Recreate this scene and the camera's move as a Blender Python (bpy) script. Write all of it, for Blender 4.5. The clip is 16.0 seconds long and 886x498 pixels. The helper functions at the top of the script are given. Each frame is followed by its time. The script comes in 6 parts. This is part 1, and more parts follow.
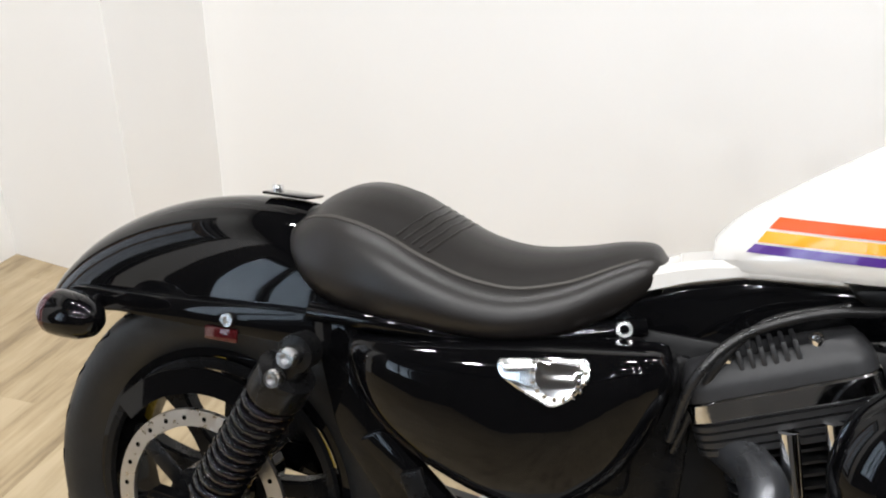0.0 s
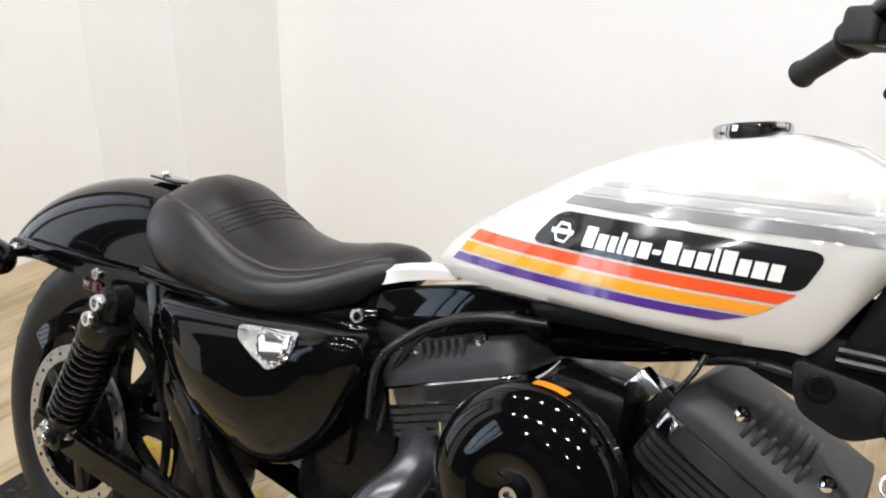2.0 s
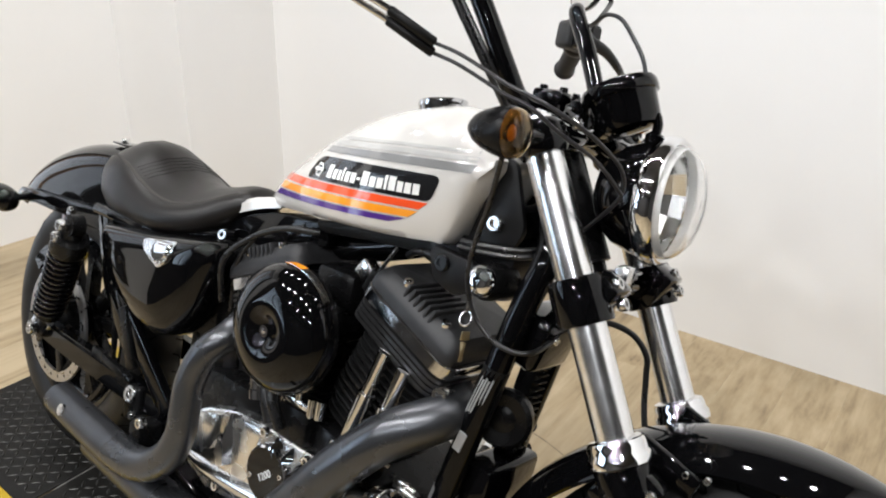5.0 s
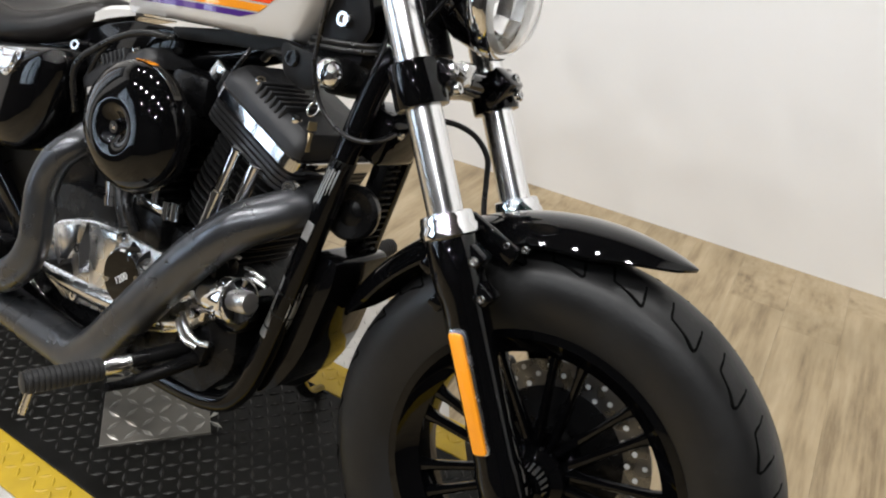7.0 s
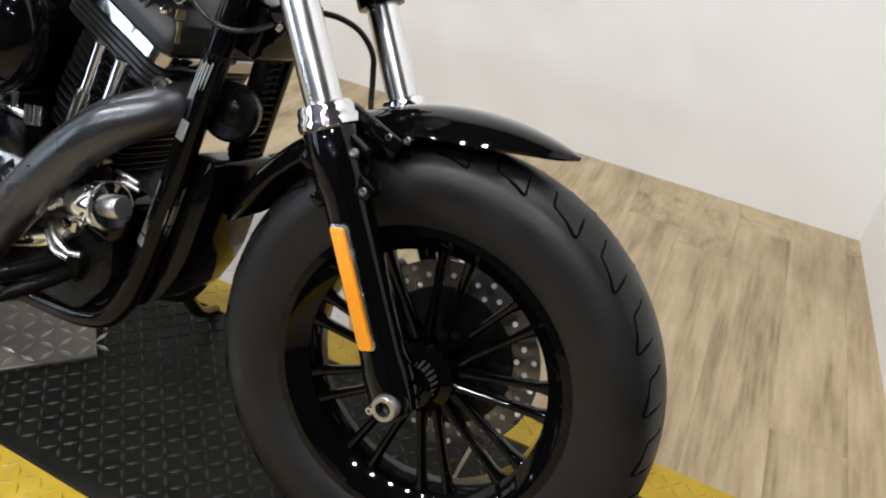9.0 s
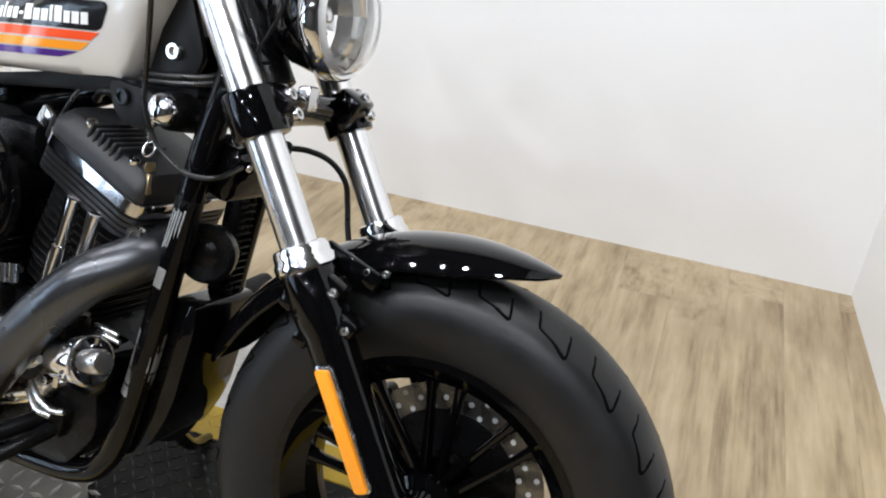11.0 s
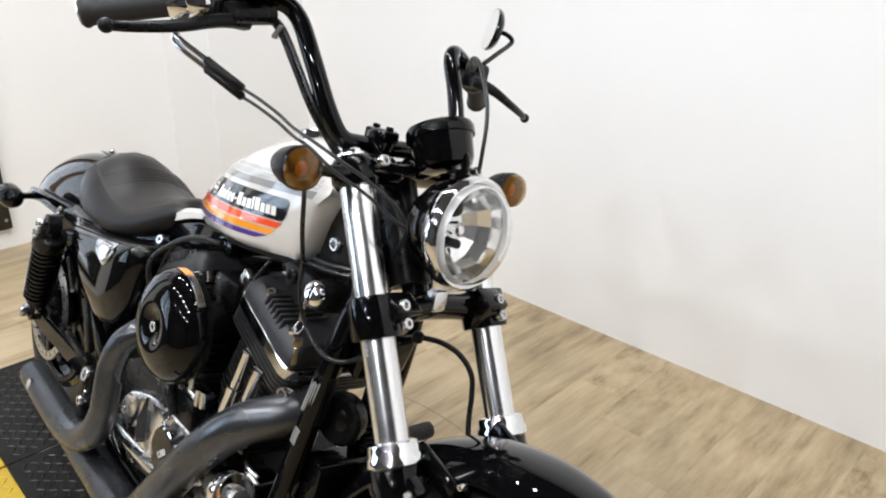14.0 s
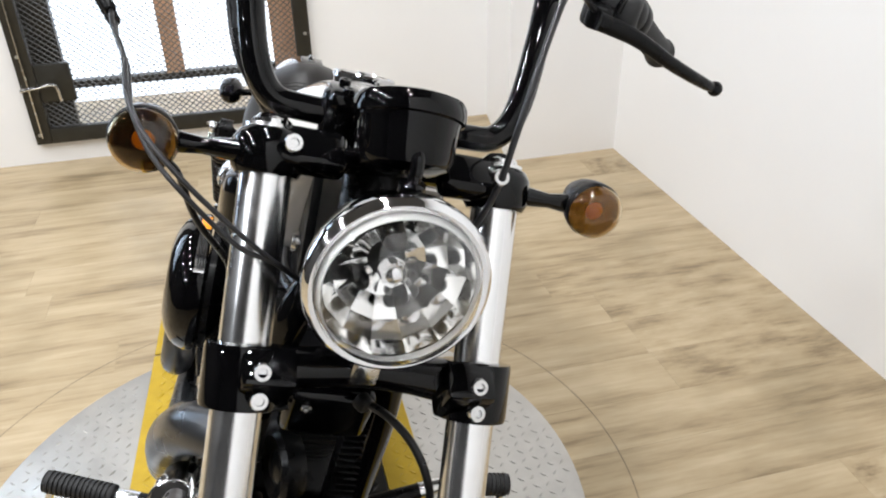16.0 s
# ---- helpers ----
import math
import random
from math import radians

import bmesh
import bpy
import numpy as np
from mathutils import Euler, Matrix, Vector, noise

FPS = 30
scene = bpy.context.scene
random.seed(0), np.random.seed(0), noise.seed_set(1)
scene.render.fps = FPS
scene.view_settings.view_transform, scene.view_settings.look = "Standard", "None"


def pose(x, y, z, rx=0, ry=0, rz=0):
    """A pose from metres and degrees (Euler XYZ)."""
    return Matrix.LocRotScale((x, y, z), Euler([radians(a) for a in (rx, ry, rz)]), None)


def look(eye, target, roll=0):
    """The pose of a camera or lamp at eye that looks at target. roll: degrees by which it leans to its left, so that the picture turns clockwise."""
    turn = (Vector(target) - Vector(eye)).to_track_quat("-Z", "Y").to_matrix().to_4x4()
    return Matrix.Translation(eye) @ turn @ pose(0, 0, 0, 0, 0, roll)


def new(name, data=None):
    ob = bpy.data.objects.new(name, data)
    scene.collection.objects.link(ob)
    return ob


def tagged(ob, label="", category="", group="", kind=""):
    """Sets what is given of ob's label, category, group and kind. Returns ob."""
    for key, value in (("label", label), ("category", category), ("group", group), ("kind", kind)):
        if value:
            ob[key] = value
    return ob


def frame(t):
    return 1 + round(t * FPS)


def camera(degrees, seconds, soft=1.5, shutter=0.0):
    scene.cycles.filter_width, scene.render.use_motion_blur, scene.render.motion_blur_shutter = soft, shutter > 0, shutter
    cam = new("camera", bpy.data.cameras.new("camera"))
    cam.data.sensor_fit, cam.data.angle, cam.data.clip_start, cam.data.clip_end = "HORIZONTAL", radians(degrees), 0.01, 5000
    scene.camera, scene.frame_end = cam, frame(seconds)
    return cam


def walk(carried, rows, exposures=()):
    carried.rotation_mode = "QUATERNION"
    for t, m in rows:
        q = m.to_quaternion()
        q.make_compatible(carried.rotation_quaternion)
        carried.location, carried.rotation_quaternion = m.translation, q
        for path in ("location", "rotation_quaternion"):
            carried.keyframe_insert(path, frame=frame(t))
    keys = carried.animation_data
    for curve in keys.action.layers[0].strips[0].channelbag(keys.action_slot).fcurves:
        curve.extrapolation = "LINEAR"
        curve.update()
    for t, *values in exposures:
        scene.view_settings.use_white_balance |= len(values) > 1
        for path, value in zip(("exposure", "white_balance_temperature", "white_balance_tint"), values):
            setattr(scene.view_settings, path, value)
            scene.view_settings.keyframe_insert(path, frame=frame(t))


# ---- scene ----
cam = camera(59.8, 16.0, soft=2.0)
PATH = [
    (0, (0.126, 0.233, 1.149), (-0.329, 1.972, 0.272), 1.5),
    (0.5, (0.262, 0.153, 1.189), (-0.535, 1.805, 0.392), 2.1),
    (1, (0.447, 0.261, 1.188), (-0.509, 1.836, 0.409), 4.3),
    (1.5, (0.556, 0.304, 1.176), (-0.337, 1.914, 0.395), 3.2),
    (2, (0.666, 0.309, 1.17), (-0.24, 1.898, 0.362), 1.9),
    (2.5, (0.86, 0.289, 1.227), (-0.1, 1.874, 0.473), -0.5),
    (3, (0.997, 0.323, 1.256), (-0.011, 1.866, 0.479), -0.2),
    (3.2, (1.032, 0.36, 1.266), (-0.029, 1.855, 0.466), 0.4),
    (5.3, (1.271, 0.139, 1.236), (0.209, 1.628, 0.426), 1.5),
    (5.5, (1.287, 0.12, 1.22), (0.232, 1.595, 0.378), 1.9),
    (6, (1.319, 0.108, 1.191), (0.32, 1.583, 0.283), 4.0),
    (6.5, (1.352, 0.126, 1.175), (0.452, 1.634, 0.218), 5.0),
    (7, (1.378, 0.125, 1.14), (0.601, 1.662, 0.124), 6.3),
    (7.5, (1.397, 0.125, 1.106), (0.736, 1.678, 0.033), 8.0),
    (8, (1.409, 0.132, 1.089), (0.836, 1.695, -0.02), 9.3),
    (8.2, (1.415, 0.133, 1.076), (0.857, 1.698, -0.037), 9.7),
    (10.3, (1.439, 0.169, 1.08), (0.922, 1.773, 0.003), 7.3),
    (10.5, (1.435, 0.178, 1.102), (0.9, 1.792, 0.048), 6.3),
    (11, (1.419, 0.187, 1.138), (0.841, 1.841, 0.174), 3.9),
    (11.5, (1.412, 0.183, 1.193), (0.76, 1.861, 0.321), 2.1),
    (12, (1.402, 0.179, 1.231), (0.669, 1.874, 0.465), 0.4),
    (12.5, (1.391, 0.158, 1.275), (0.561, 1.852, 0.61), -0.2),
    (13, (1.401, 0.133, 1.326), (0.498, 1.821, 0.748), -0.2),
    (13.5, (1.445, 0.153, 1.327), (0.456, 1.734, 0.603), -0.8),
    (14, (1.607, 0.34, 1.323), (0.343, 1.672, 0.529), 1.1),
    (14.5, (1.692, 0.463, 1.346), (0.321, 1.695, 0.571), -0.5),
    (15, (1.58, 0.651, 1.289), (0.133, 1.689, 0.379), 1.3),
    (15.5, (1.467, 0.833, 1.286), (-0.039, 1.679, 0.276), -0.4),
    (16, (1.488, 1.001, 1.269), (-0.189, 1.421, 0.264), -1.2),
]
EXPOSURES = [(0, -0.02, 6500, 10), (3.2, -0.1, 6450, 10), (5.3, -0.19, 6500, 10), (7, -0.24, 6530, 10), (8.2, -0.25, 6550, 10), (10.3, -0.14, 6150, 10), (11.5, -0.08, 6150, 10), (13, -0.1, 6300, 10), (16, -0.09, 6350, 10)]
walk(cam, [(t, look(eye, target, roll)) for t, eye, target, roll in PATH], EXPOSURES)

# ---- world and lights ----
world = bpy.data.worlds.new("world")
scene.world = world
world.use_nodes = True
world.node_tree.nodes["Background"].inputs[0].default_value = (0.9, 0.95, 1.0, 1)
world.node_tree.nodes["Background"].inputs[1].default_value = 0.3


def lamp(name, x, y, z, size, watts, colour=(0.988, 0.983, 0.983)):
    data = bpy.data.lights.new(name, "AREA")
    data.shape, data.size, data.energy, data.color = "DISK", size, watts, colour
    ob = new(name, data)
    ob.matrix_basis = pose(x, y, z)
    return ob


CEILING = 2.75
# ceiling spots in two rows over the turntable and a third across the hall
for sx in (-1.2, -0.65, -0.1, 0.45, 1.0, 1.55):
    lamp("ceiling_spot", sx, 1.15, CEILING - 0.02, 0.09, 9.4)
    lamp("ceiling_spot", sx, -0.5, CEILING - 0.02, 0.09, 15.5)
for sx in (-0.9, 0.1, 1.1, 2.0):
    lamp("ceiling_spot", sx, -2.1, CEILING - 0.02, 0.09, 21.0, (0.93, 0.96, 1.0))

# ---- materials ----


def mat(name, colour, rough=0.5, metal=0.0, coat=0.0, spec=0.5, grain=None, bump=None, stain=None, transmission=0.0, ior=1.45, emit=None, coat_ior=1.5):
    """grain: (scale, amount) colour variation; bump: (scale, strength); stain: (scale, roughness change)."""
    m = bpy.data.materials.new(name)
    m.use_nodes = True
    nt = m.node_tree
    b = nt.nodes["Principled BSDF"]
    b.inputs["Base Color"].default_value = (*colour, 1)
    b.inputs["Roughness"].default_value = rough
    b.inputs["Metallic"].default_value = metal
    b.inputs["Coat Weight"].default_value = coat
    b.inputs["Coat Roughness"].default_value = 0.03
    b.inputs["Coat IOR"].default_value = coat_ior
    b.inputs["Specular IOR Level"].default_value = spec
    b.inputs["Transmission Weight"].default_value = transmission
    b.inputs["IOR"].default_value = ior
    if emit:
        b.inputs["Emission Color"].default_value = (*emit[0], 1)
        b.inputs["Emission Strength"].default_value = emit[1]
    co = nt.nodes.new("ShaderNodeTexCoord")

    def noise_node(scale, detail=5):
        n = nt.nodes.new("ShaderNodeTexNoise")
        n.inputs["Scale"].default_value, n.inputs["Detail"].default_value = scale, detail
        nt.links.new(co.outputs["Object"], n.inputs["Vector"])
        return n

    if grain:
        n, big = noise_node(grain[0]), noise_node(grain[0] / 12, 3)
        add = nt.nodes.new("ShaderNodeMath")
        add.operation = "ADD"
        nt.links.new(n.outputs["Fac"], add.inputs[0])
        nt.links.new(big.outputs["Fac"], add.inputs[1])
        r = nt.nodes.new("ShaderNodeMapRange")
        r.inputs[1].default_value, r.inputs[2].default_value = 0.6, 1.4
        r.inputs[3].default_value, r.inputs[4].default_value = 1 - grain[1], 1 + grain[1]
        nt.links.new(add.outputs[0], r.inputs[0])
        mul = nt.nodes.new("ShaderNodeVectorMath")
        mul.operation = "SCALE"
        mul.inputs[0].default_value = colour
        nt.links.new(r.outputs[0], mul.inputs["Scale"])
        nt.links.new(mul.outputs[0], b.inputs["Base Color"])
    if stain:
        n = noise_node(stain[0], 6)
        r = nt.nodes.new("ShaderNodeMapRange")
        r.inputs[1].default_value, r.inputs[2].default_value = 0.35, 0.65
        r.inputs[3].default_value, r.inputs[4].default_value = max(rough - stain[1], 0.01), rough + stain[1]
        nt.links.new(n.outputs["Fac"], r.inputs[0])
        nt.links.new(r.outputs[0], b.inputs["Roughness"])
    if bump:
        n = noise_node(bump[0], 4)
        k = nt.nodes.new("ShaderNodeBump")
        k.inputs["Strength"].default_value, k.inputs["Distance"].default_value = bump[1], 0.002
        nt.links.new(n.outputs["Fac"], k.inputs["Height"])
        nt.links.new(k.outputs[0], b.inputs["Normal"])
    return m


M_BLACK = mat("black_gloss_paint", (0.0018, 0.0018, 0.0021), 0.05, coat=1.0, spec=0.03, coat_ior=1.32, stain=(9, 0.02))
M_SATIN = mat("black_satin_metal", (0.0045, 0.0045, 0.0048), 0.29, spec=0.2, stain=(30, 0.1), bump=(350, 0.08))
M_WRINKLE = mat("black_wrinkle_coat", (0.02, 0.0202, 0.0216), 0.44, spec=0.4, grain=(120, 0.2), bump=(600, 0.13))
M_FRAME = mat("black_frame_paint", (0.002, 0.002, 0.0023), 0.1, coat=0.9, spec=0.03, coat_ior=1.31, stain=(14, 0.05))
M_PLASTIC = mat("black_plastic", (0.0052, 0.0052, 0.0055), 0.4, spec=0.22, bump=(260, 0.1), stain=(40, 0.08))
M_RUBBER = mat("tyre_rubber", (0.0068, 0.0068, 0.007), 0.45, spec=0.45, grain=(70, 0.25), bump=(160, 0.15), stain=(12, 0.1))
M_GRIP = mat("grip_rubber", (0.018, 0.018, 0.0185), 0.6, grain=(90, 0.15), bump=(300, 0.1))
M_VINYL = mat("seat_vinyl", (0.0075, 0.0062, 0.0055), 0.36, spec=0.45, bump=(420, 0.1), stain=(16, 0.03), grain=(60, 0.12))
M_THREAD = mat("seat_thread", (0.05, 0.045, 0.04), 0.7)
M_CHROME = mat("chrome", (0.8, 0.8, 0.81), 0.05, metal=1.0, stain=(20, 0.025))
M_FORK = mat("fork_chrome", (0.85, 0.85, 0.855), 0.21, metal=1.0, stain=(20, 0.04))
M_STEEL = mat("zinc_steel", (0.68, 0.68, 0.68), 0.2, metal=1.0, stain=(60, 0.1))
M_ALLOY = mat("polished_alloy", (0.78, 0.77, 0.755), 0.25, metal=1.0, stain=(25, 0.08), bump=(40, 0.05))
M_RIM = mat("machined_rim", (0.55, 0.54, 0.53), 0.33, metal=1.0, stain=(80, 0.08))
M_WHITE = mat("white_tank_paint", (0.6, 0.58, 0.55), 0.12, coat=1.0, stain=(8, 0.03))
M_RED = mat("orange_red_stripe", (0.82, 0.085, 0.02), 0.18, coat=0.8)
M_ORANGE = mat("amber_orange_stripe", (0.9, 0.32, 0.02), 0.18, coat=0.8)
M_PURPLE = mat("purple_stripe", (0.07, 0.025, 0.2), 0.18, coat=0.8)
M_GREY1 = mat("dark_grey_stripe", (0.23, 0.23, 0.23), 0.18, coat=0.8)
M_GREY2 = mat("light_grey_stripe", (0.42, 0.415, 0.4), 0.18, coat=0.8)
M_PANEL = mat("black_tank_panel", (0.008, 0.008, 0.009), 0.16, coat=0.8)
M_LETTER = mat("white_print", (0.82, 0.82, 0.8), 0.3, coat=0.5)
M_EXHAUST = mat("matt_dark_exhaust", (0.088, 0.091, 0.098), 0.31, metal=0.8, stain=(10, 0.07), grain=(25, 0.12), bump=(300, 0.05))
M_AMBER = mat("amber_reflector", (0.95, 0.34, 0.01), 0.22, coat=0.6, bump=(900, 0.4))
M_SMOKE = mat("smoked_amber_lens", (0.6, 0.43, 0.2), 0.015, transmission=1.0, ior=1.45)
M_BULB = mat("amber_bulb", (0.95, 0.4, 0.03), 0.15)
M_SIGNAL = mat("signal_reflector", (0.4, 0.33, 0.2), 0.04, metal=1.0, bump=(60, 0.25))
M_REDLENS = mat("red_lens", (0.04, 0.003, 0.004), 0.12, coat=0.6)
M_GLASS = mat("lamp_glass", (1, 1, 1), 0.0, transmission=1.0, ior=1.45)
M_REFLECTOR = mat("lamp_reflector", (0.96, 0.96, 0.95), 0.1, metal=1.0, stain=(30, 0.02))
M_FROST = mat("frosted_lens_edge", (0.6, 0.6, 0.58), 0.35, transmission=0.45, ior=1.45)
M_MIRROR = mat("mirror_glass", (0.9, 0.9, 0.9), 0.01, metal=1.0)
M_BRASS = mat("brass_key", (0.4, 0.33, 0.2), 0.3, metal=1.0)
M_LABEL = mat("silver_label", (0.3, 0.3, 0.3), 0.4, metal=0.4, stain=(60, 0.1))
M_BAND = mat("polished_band", (0.58, 0.58, 0.59), 0.09, metal=1.0, stain=(30, 0.04))
M_FIN = mat("black_cylinder_fins", (0.015, 0.015, 0.0156), 0.32, spec=0.5, bump=(200, 0.1))
M_WALL = mat("white_wall_paint", (0.86, 0.855, 0.845), 0.55, grain=(3, 0.015), bump=(140, 0.06))

# near-black colour of the unseen walls, set to darken what the bike reflects
M_DARK_WALL = mat("dark_reflection_wall", (0.03, 0.028, 0.026), 0.7, grain=(3, 0.05))
M_CEIL = mat("ceiling_dark", (0.06, 0.058, 0.055), 0.8, grain=(6, 0.03))
M_BRONZE = mat("dark_bronze_steel", (0.045, 0.043, 0.036), 0.4, metal=0.6, stain=(30, 0.1), grain=(20, 0.2))
M_WOOD = mat("brown_door_wood", (0.72, 0.44, 0.27), 0.5, grain=(14, 0.2))
M_DAY = mat("daylight_beyond", (0.8, 0.85, 0.95), 0.9, emit=((0.66, 0.82, 1.0), 4.8))
M_DAYDOOR = mat("daylight_beyond_door", (0.8, 0.85, 0.95), 0.9, emit=((0.82, 0.9, 1.0), 1.9))
M_MESH = mat("grey_expanded_steel", (0.13, 0.13, 0.128), 0.45, metal=0.5, grain=(40, 0.2))
M_SCREW = mat("screw_head", (0.5, 0.5, 0.5), 0.35, metal=1.0)
M_CABLE = mat("black_cable", (0.008, 0.008, 0.0085), 0.32, stain=(50, 0.08))
M_BRAID = mat("grey_cable", (0.03, 0.03, 0.032), 0.32, metal=0.4)
M_DISC = mat("brake_disc_steel", (0.2, 0.2, 0.2), 0.3, metal=1.0, stain=(30, 0.1))


def plank_material():
    m = mat("vinyl_plank", (0.5, 0.4, 0.27), 0.38, stain=(7, 0.07))
    nt = m.node_tree
    b = nt.nodes["Principled BSDF"]
    co, info = nt.nodes.new("ShaderNodeTexCoord"), nt.nodes.new("ShaderNodeObjectInfo")
    off = nt.nodes.new("ShaderNodeVectorMath")
    off.operation = "MULTIPLY_ADD"
    off.inputs[1].default_value = (1, 1, 1)
    nt.links.new(co.outputs["Object"], off.inputs[0])
    far = nt.nodes.new("ShaderNodeMath")
    far.operation = "MULTIPLY"
    far.inputs[1].default_value = 37.0
    nt.links.new(info.outputs["Random"], far.inputs[0])
    nt.links.new(far.outputs[0], off.inputs[2])
    turn = nt.nodes.new("ShaderNodeMapping")
    turn.inputs["Scale"].default_value = (16, 2.1, 16)
    nt.links.new(off.outputs[0], turn.inputs[0])
    n1 = nt.nodes.new("ShaderNodeTexNoise")
    n1.inputs["Scale"].default_value, n1.inputs["Detail"].default_value, n1.inputs["Roughness"].default_value = 1.0, 7, 0.62
    nt.links.new(turn.outputs[0], n1.inputs["Vector"])
    turn2 = nt.nodes.new("ShaderNodeMapping")
    turn2.inputs["Scale"].default_value = (95, 4.5, 95)
    nt.links.new(off.outputs[0], turn2.inputs[0])
    n2 = nt.nodes.new("ShaderNodeTexNoise")
    n2.inputs["Scale"].default_value, n2.inputs["Detail"].default_value = 1.0, 4
    nt.links.new(turn2.outputs[0], n2.inputs["Vector"])
    ramp = nt.nodes.new("ShaderNodeValToRGB")
    ramp.color_ramp.elements[0].position, ramp.color_ramp.elements[0].color = 0.3, (0.225, 0.165, 0.093, 1)
    ramp.color_ramp.elements[1].position, ramp.color_ramp.elements[1].color = 0.66, (0.49, 0.39, 0.248, 1)
    mid = ramp.color_ramp.elements.new(0.46)
    mid.color = (0.395, 0.303, 0.18, 1)
    mix = nt.nodes.new("ShaderNodeMath")
    mix.operation = "MULTIPLY_ADD"
    mix.inputs[1].default_value, mix.inputs[2].default_value = 0.28, -0.14
    nt.links.new(n2.outputs["Fac"], mix.inputs[0])
    tot = nt.nodes.new("ShaderNodeMath")
    nt.links.new(n1.outputs["Fac"], tot.inputs[0])
    nt.links.new(mix.outputs[0], tot.inputs[1])
    shift = nt.nodes.new("ShaderNodeMath")
    shift.operation = "MULTIPLY_ADD"
    shift.inputs[1].default_value, shift.inputs[2].default_value = 0.1, -0.05
    nt.links.new(info.outputs["Random"], shift.inputs[0])
    tot2 = nt.nodes.new("ShaderNodeMath")
    nt.links.new(tot.outputs[0], tot2.inputs[0])
    nt.links.new(shift.outputs[0], tot2.inputs[1])
    nt.links.new(tot2.outputs[0], ramp.inputs[0])
    # a thin scuffed arc round the turntable, and dull smudges
    geo = nt.nodes.new("ShaderNodeNewGeometry")
    dist = nt.nodes.new("ShaderNodeVectorMath")
    dist.operation = "DISTANCE"
    dist.inputs[1].default_value = (0.32, 0.94, 0.0)
    nt.links.new(geo.outputs["Position"], dist.inputs[0])
    arc = nt.nodes.new("ShaderNodeMath")
    arc.operation = "COMPARE"
    arc.inputs[1].default_value, arc.inputs[2].default_value = 0.742, 0.0018
    nt.links.new(dist.outputs["Value"], arc.inputs[0])
    patch = nt.nodes.new("ShaderNodeTexNoise")
    patch.inputs["Scale"].default_value, patch.inputs["Detail"].default_value = 2.6, 6
    nt.links.new(geo.outputs["Position"], patch.inputs["Vector"])
    soft_ = nt.nodes.new("ShaderNodeMapRange")
    soft_.inputs[1].default_value, soft_.inputs[2].default_value = 0.5, 0.72
    soft_.inputs[3].default_value, soft_.inputs[4].default_value = 0.0, 0.42
    nt.links.new(patch.outputs["Fac"], soft_.inputs[0])
    broken = nt.nodes.new("ShaderNodeMath")
    broken.operation = "MULTIPLY"
    nt.links.new(arc.outputs[0], broken.inputs[0])
    nt.links.new(n2.outputs["Fac"], broken.inputs[1])
    most = nt.nodes.new("ShaderNodeMath")
    most.operation = "MAXIMUM"
    nt.links.new(soft_.outputs[0], most.inputs[0])
    most.inputs[1].default_value = 0.0
    dots = nt.nodes.new("ShaderNodeTexVoronoi")
    dots.inputs["Scale"].default_value = 2.6
    nt.links.new(geo.outputs["Position"], dots.inputs["Vector"])
    dot_size = nt.nodes.new("ShaderNodeMath")
    dot_size.operation = "LESS_THAN"
    dot_size.inputs[1].default_value = 0.011
    nt.links.new(dots.outputs["Distance"], dot_size.inputs[0])
    worn = nt.nodes.new("ShaderNodeMix")
    worn.data_type = "RGBA"
    nt.links.new(most.outputs[0], worn.inputs[0])
    nt.links.new(ramp.outputs[0], worn.inputs[6])
    worn.inputs[7].default_value = (0.2, 0.155, 0.085, 1)
    spot = nt.nodes.new("ShaderNodeMix")
    spot.data_type = "RGBA"
    marks = nt.nodes.new("ShaderNodeMath")
    marks.operation = "MAXIMUM"
    nt.links.new(dot_size.outputs[0], marks.inputs[0])
    nt.links.new(broken.outputs[0], marks.inputs[1])
    nt.links.new(marks.outputs[0], spot.inputs[0])
    nt.links.new(worn.outputs[2], spot.inputs[6])
    spot.inputs[7].default_value = (0.03, 0.022, 0.015, 1)
    nt.links.new(spot.outputs[2], b.inputs["Base Color"])
    k = nt.nodes.new("ShaderNodeBump")
    k.inputs["Strength"].default_value, k.inputs["Distance"].default_value = 0.12, 0.001
    nt.links.new(n2.outputs["Fac"], k.inputs["Height"])
    nt.links.new(k.outputs[0], b.inputs["Normal"])
    return m


M_PLANK = plank_material()
M_PLATE = mat("worn_tread_steel", (0.5, 0.485, 0.455), 0.38, metal=0.55, grain=(22, 0.12), stain=(14, 0.1), bump=(200, 0.08))
M_TREAD = mat("worn_tread", (0.019, 0.0178, 0.0148), 0.45, metal=0.2, grain=(18, 0.5), stain=(10, 0.12))
M_DECK = mat("black_tread_deck", (0.009, 0.0084, 0.0072), 0.5, spec=0.22, grain=(30, 0.4), stain=(10, 0.12), bump=(200, 0.1))
M_YELLOW = mat("worn_yellow_paint", (0.46, 0.305, 0.014), 0.42, grain=(26, 0.18), stain=(16, 0.1))
M_PAD = mat("dull_pad_steel", (0.2, 0.185, 0.16), 0.42, metal=0.4, grain=(16, 0.3), stain=(14, 0.1))
M_PADTREAD = mat("rubbed_pad_tread", (0.42, 0.4, 0.36), 0.34, metal=0.6, grain=(16, 0.3))
M_SUB = mat("subfloor", (0.1, 0.08, 0.06), 0.8)

# ---- mesh helpers ----


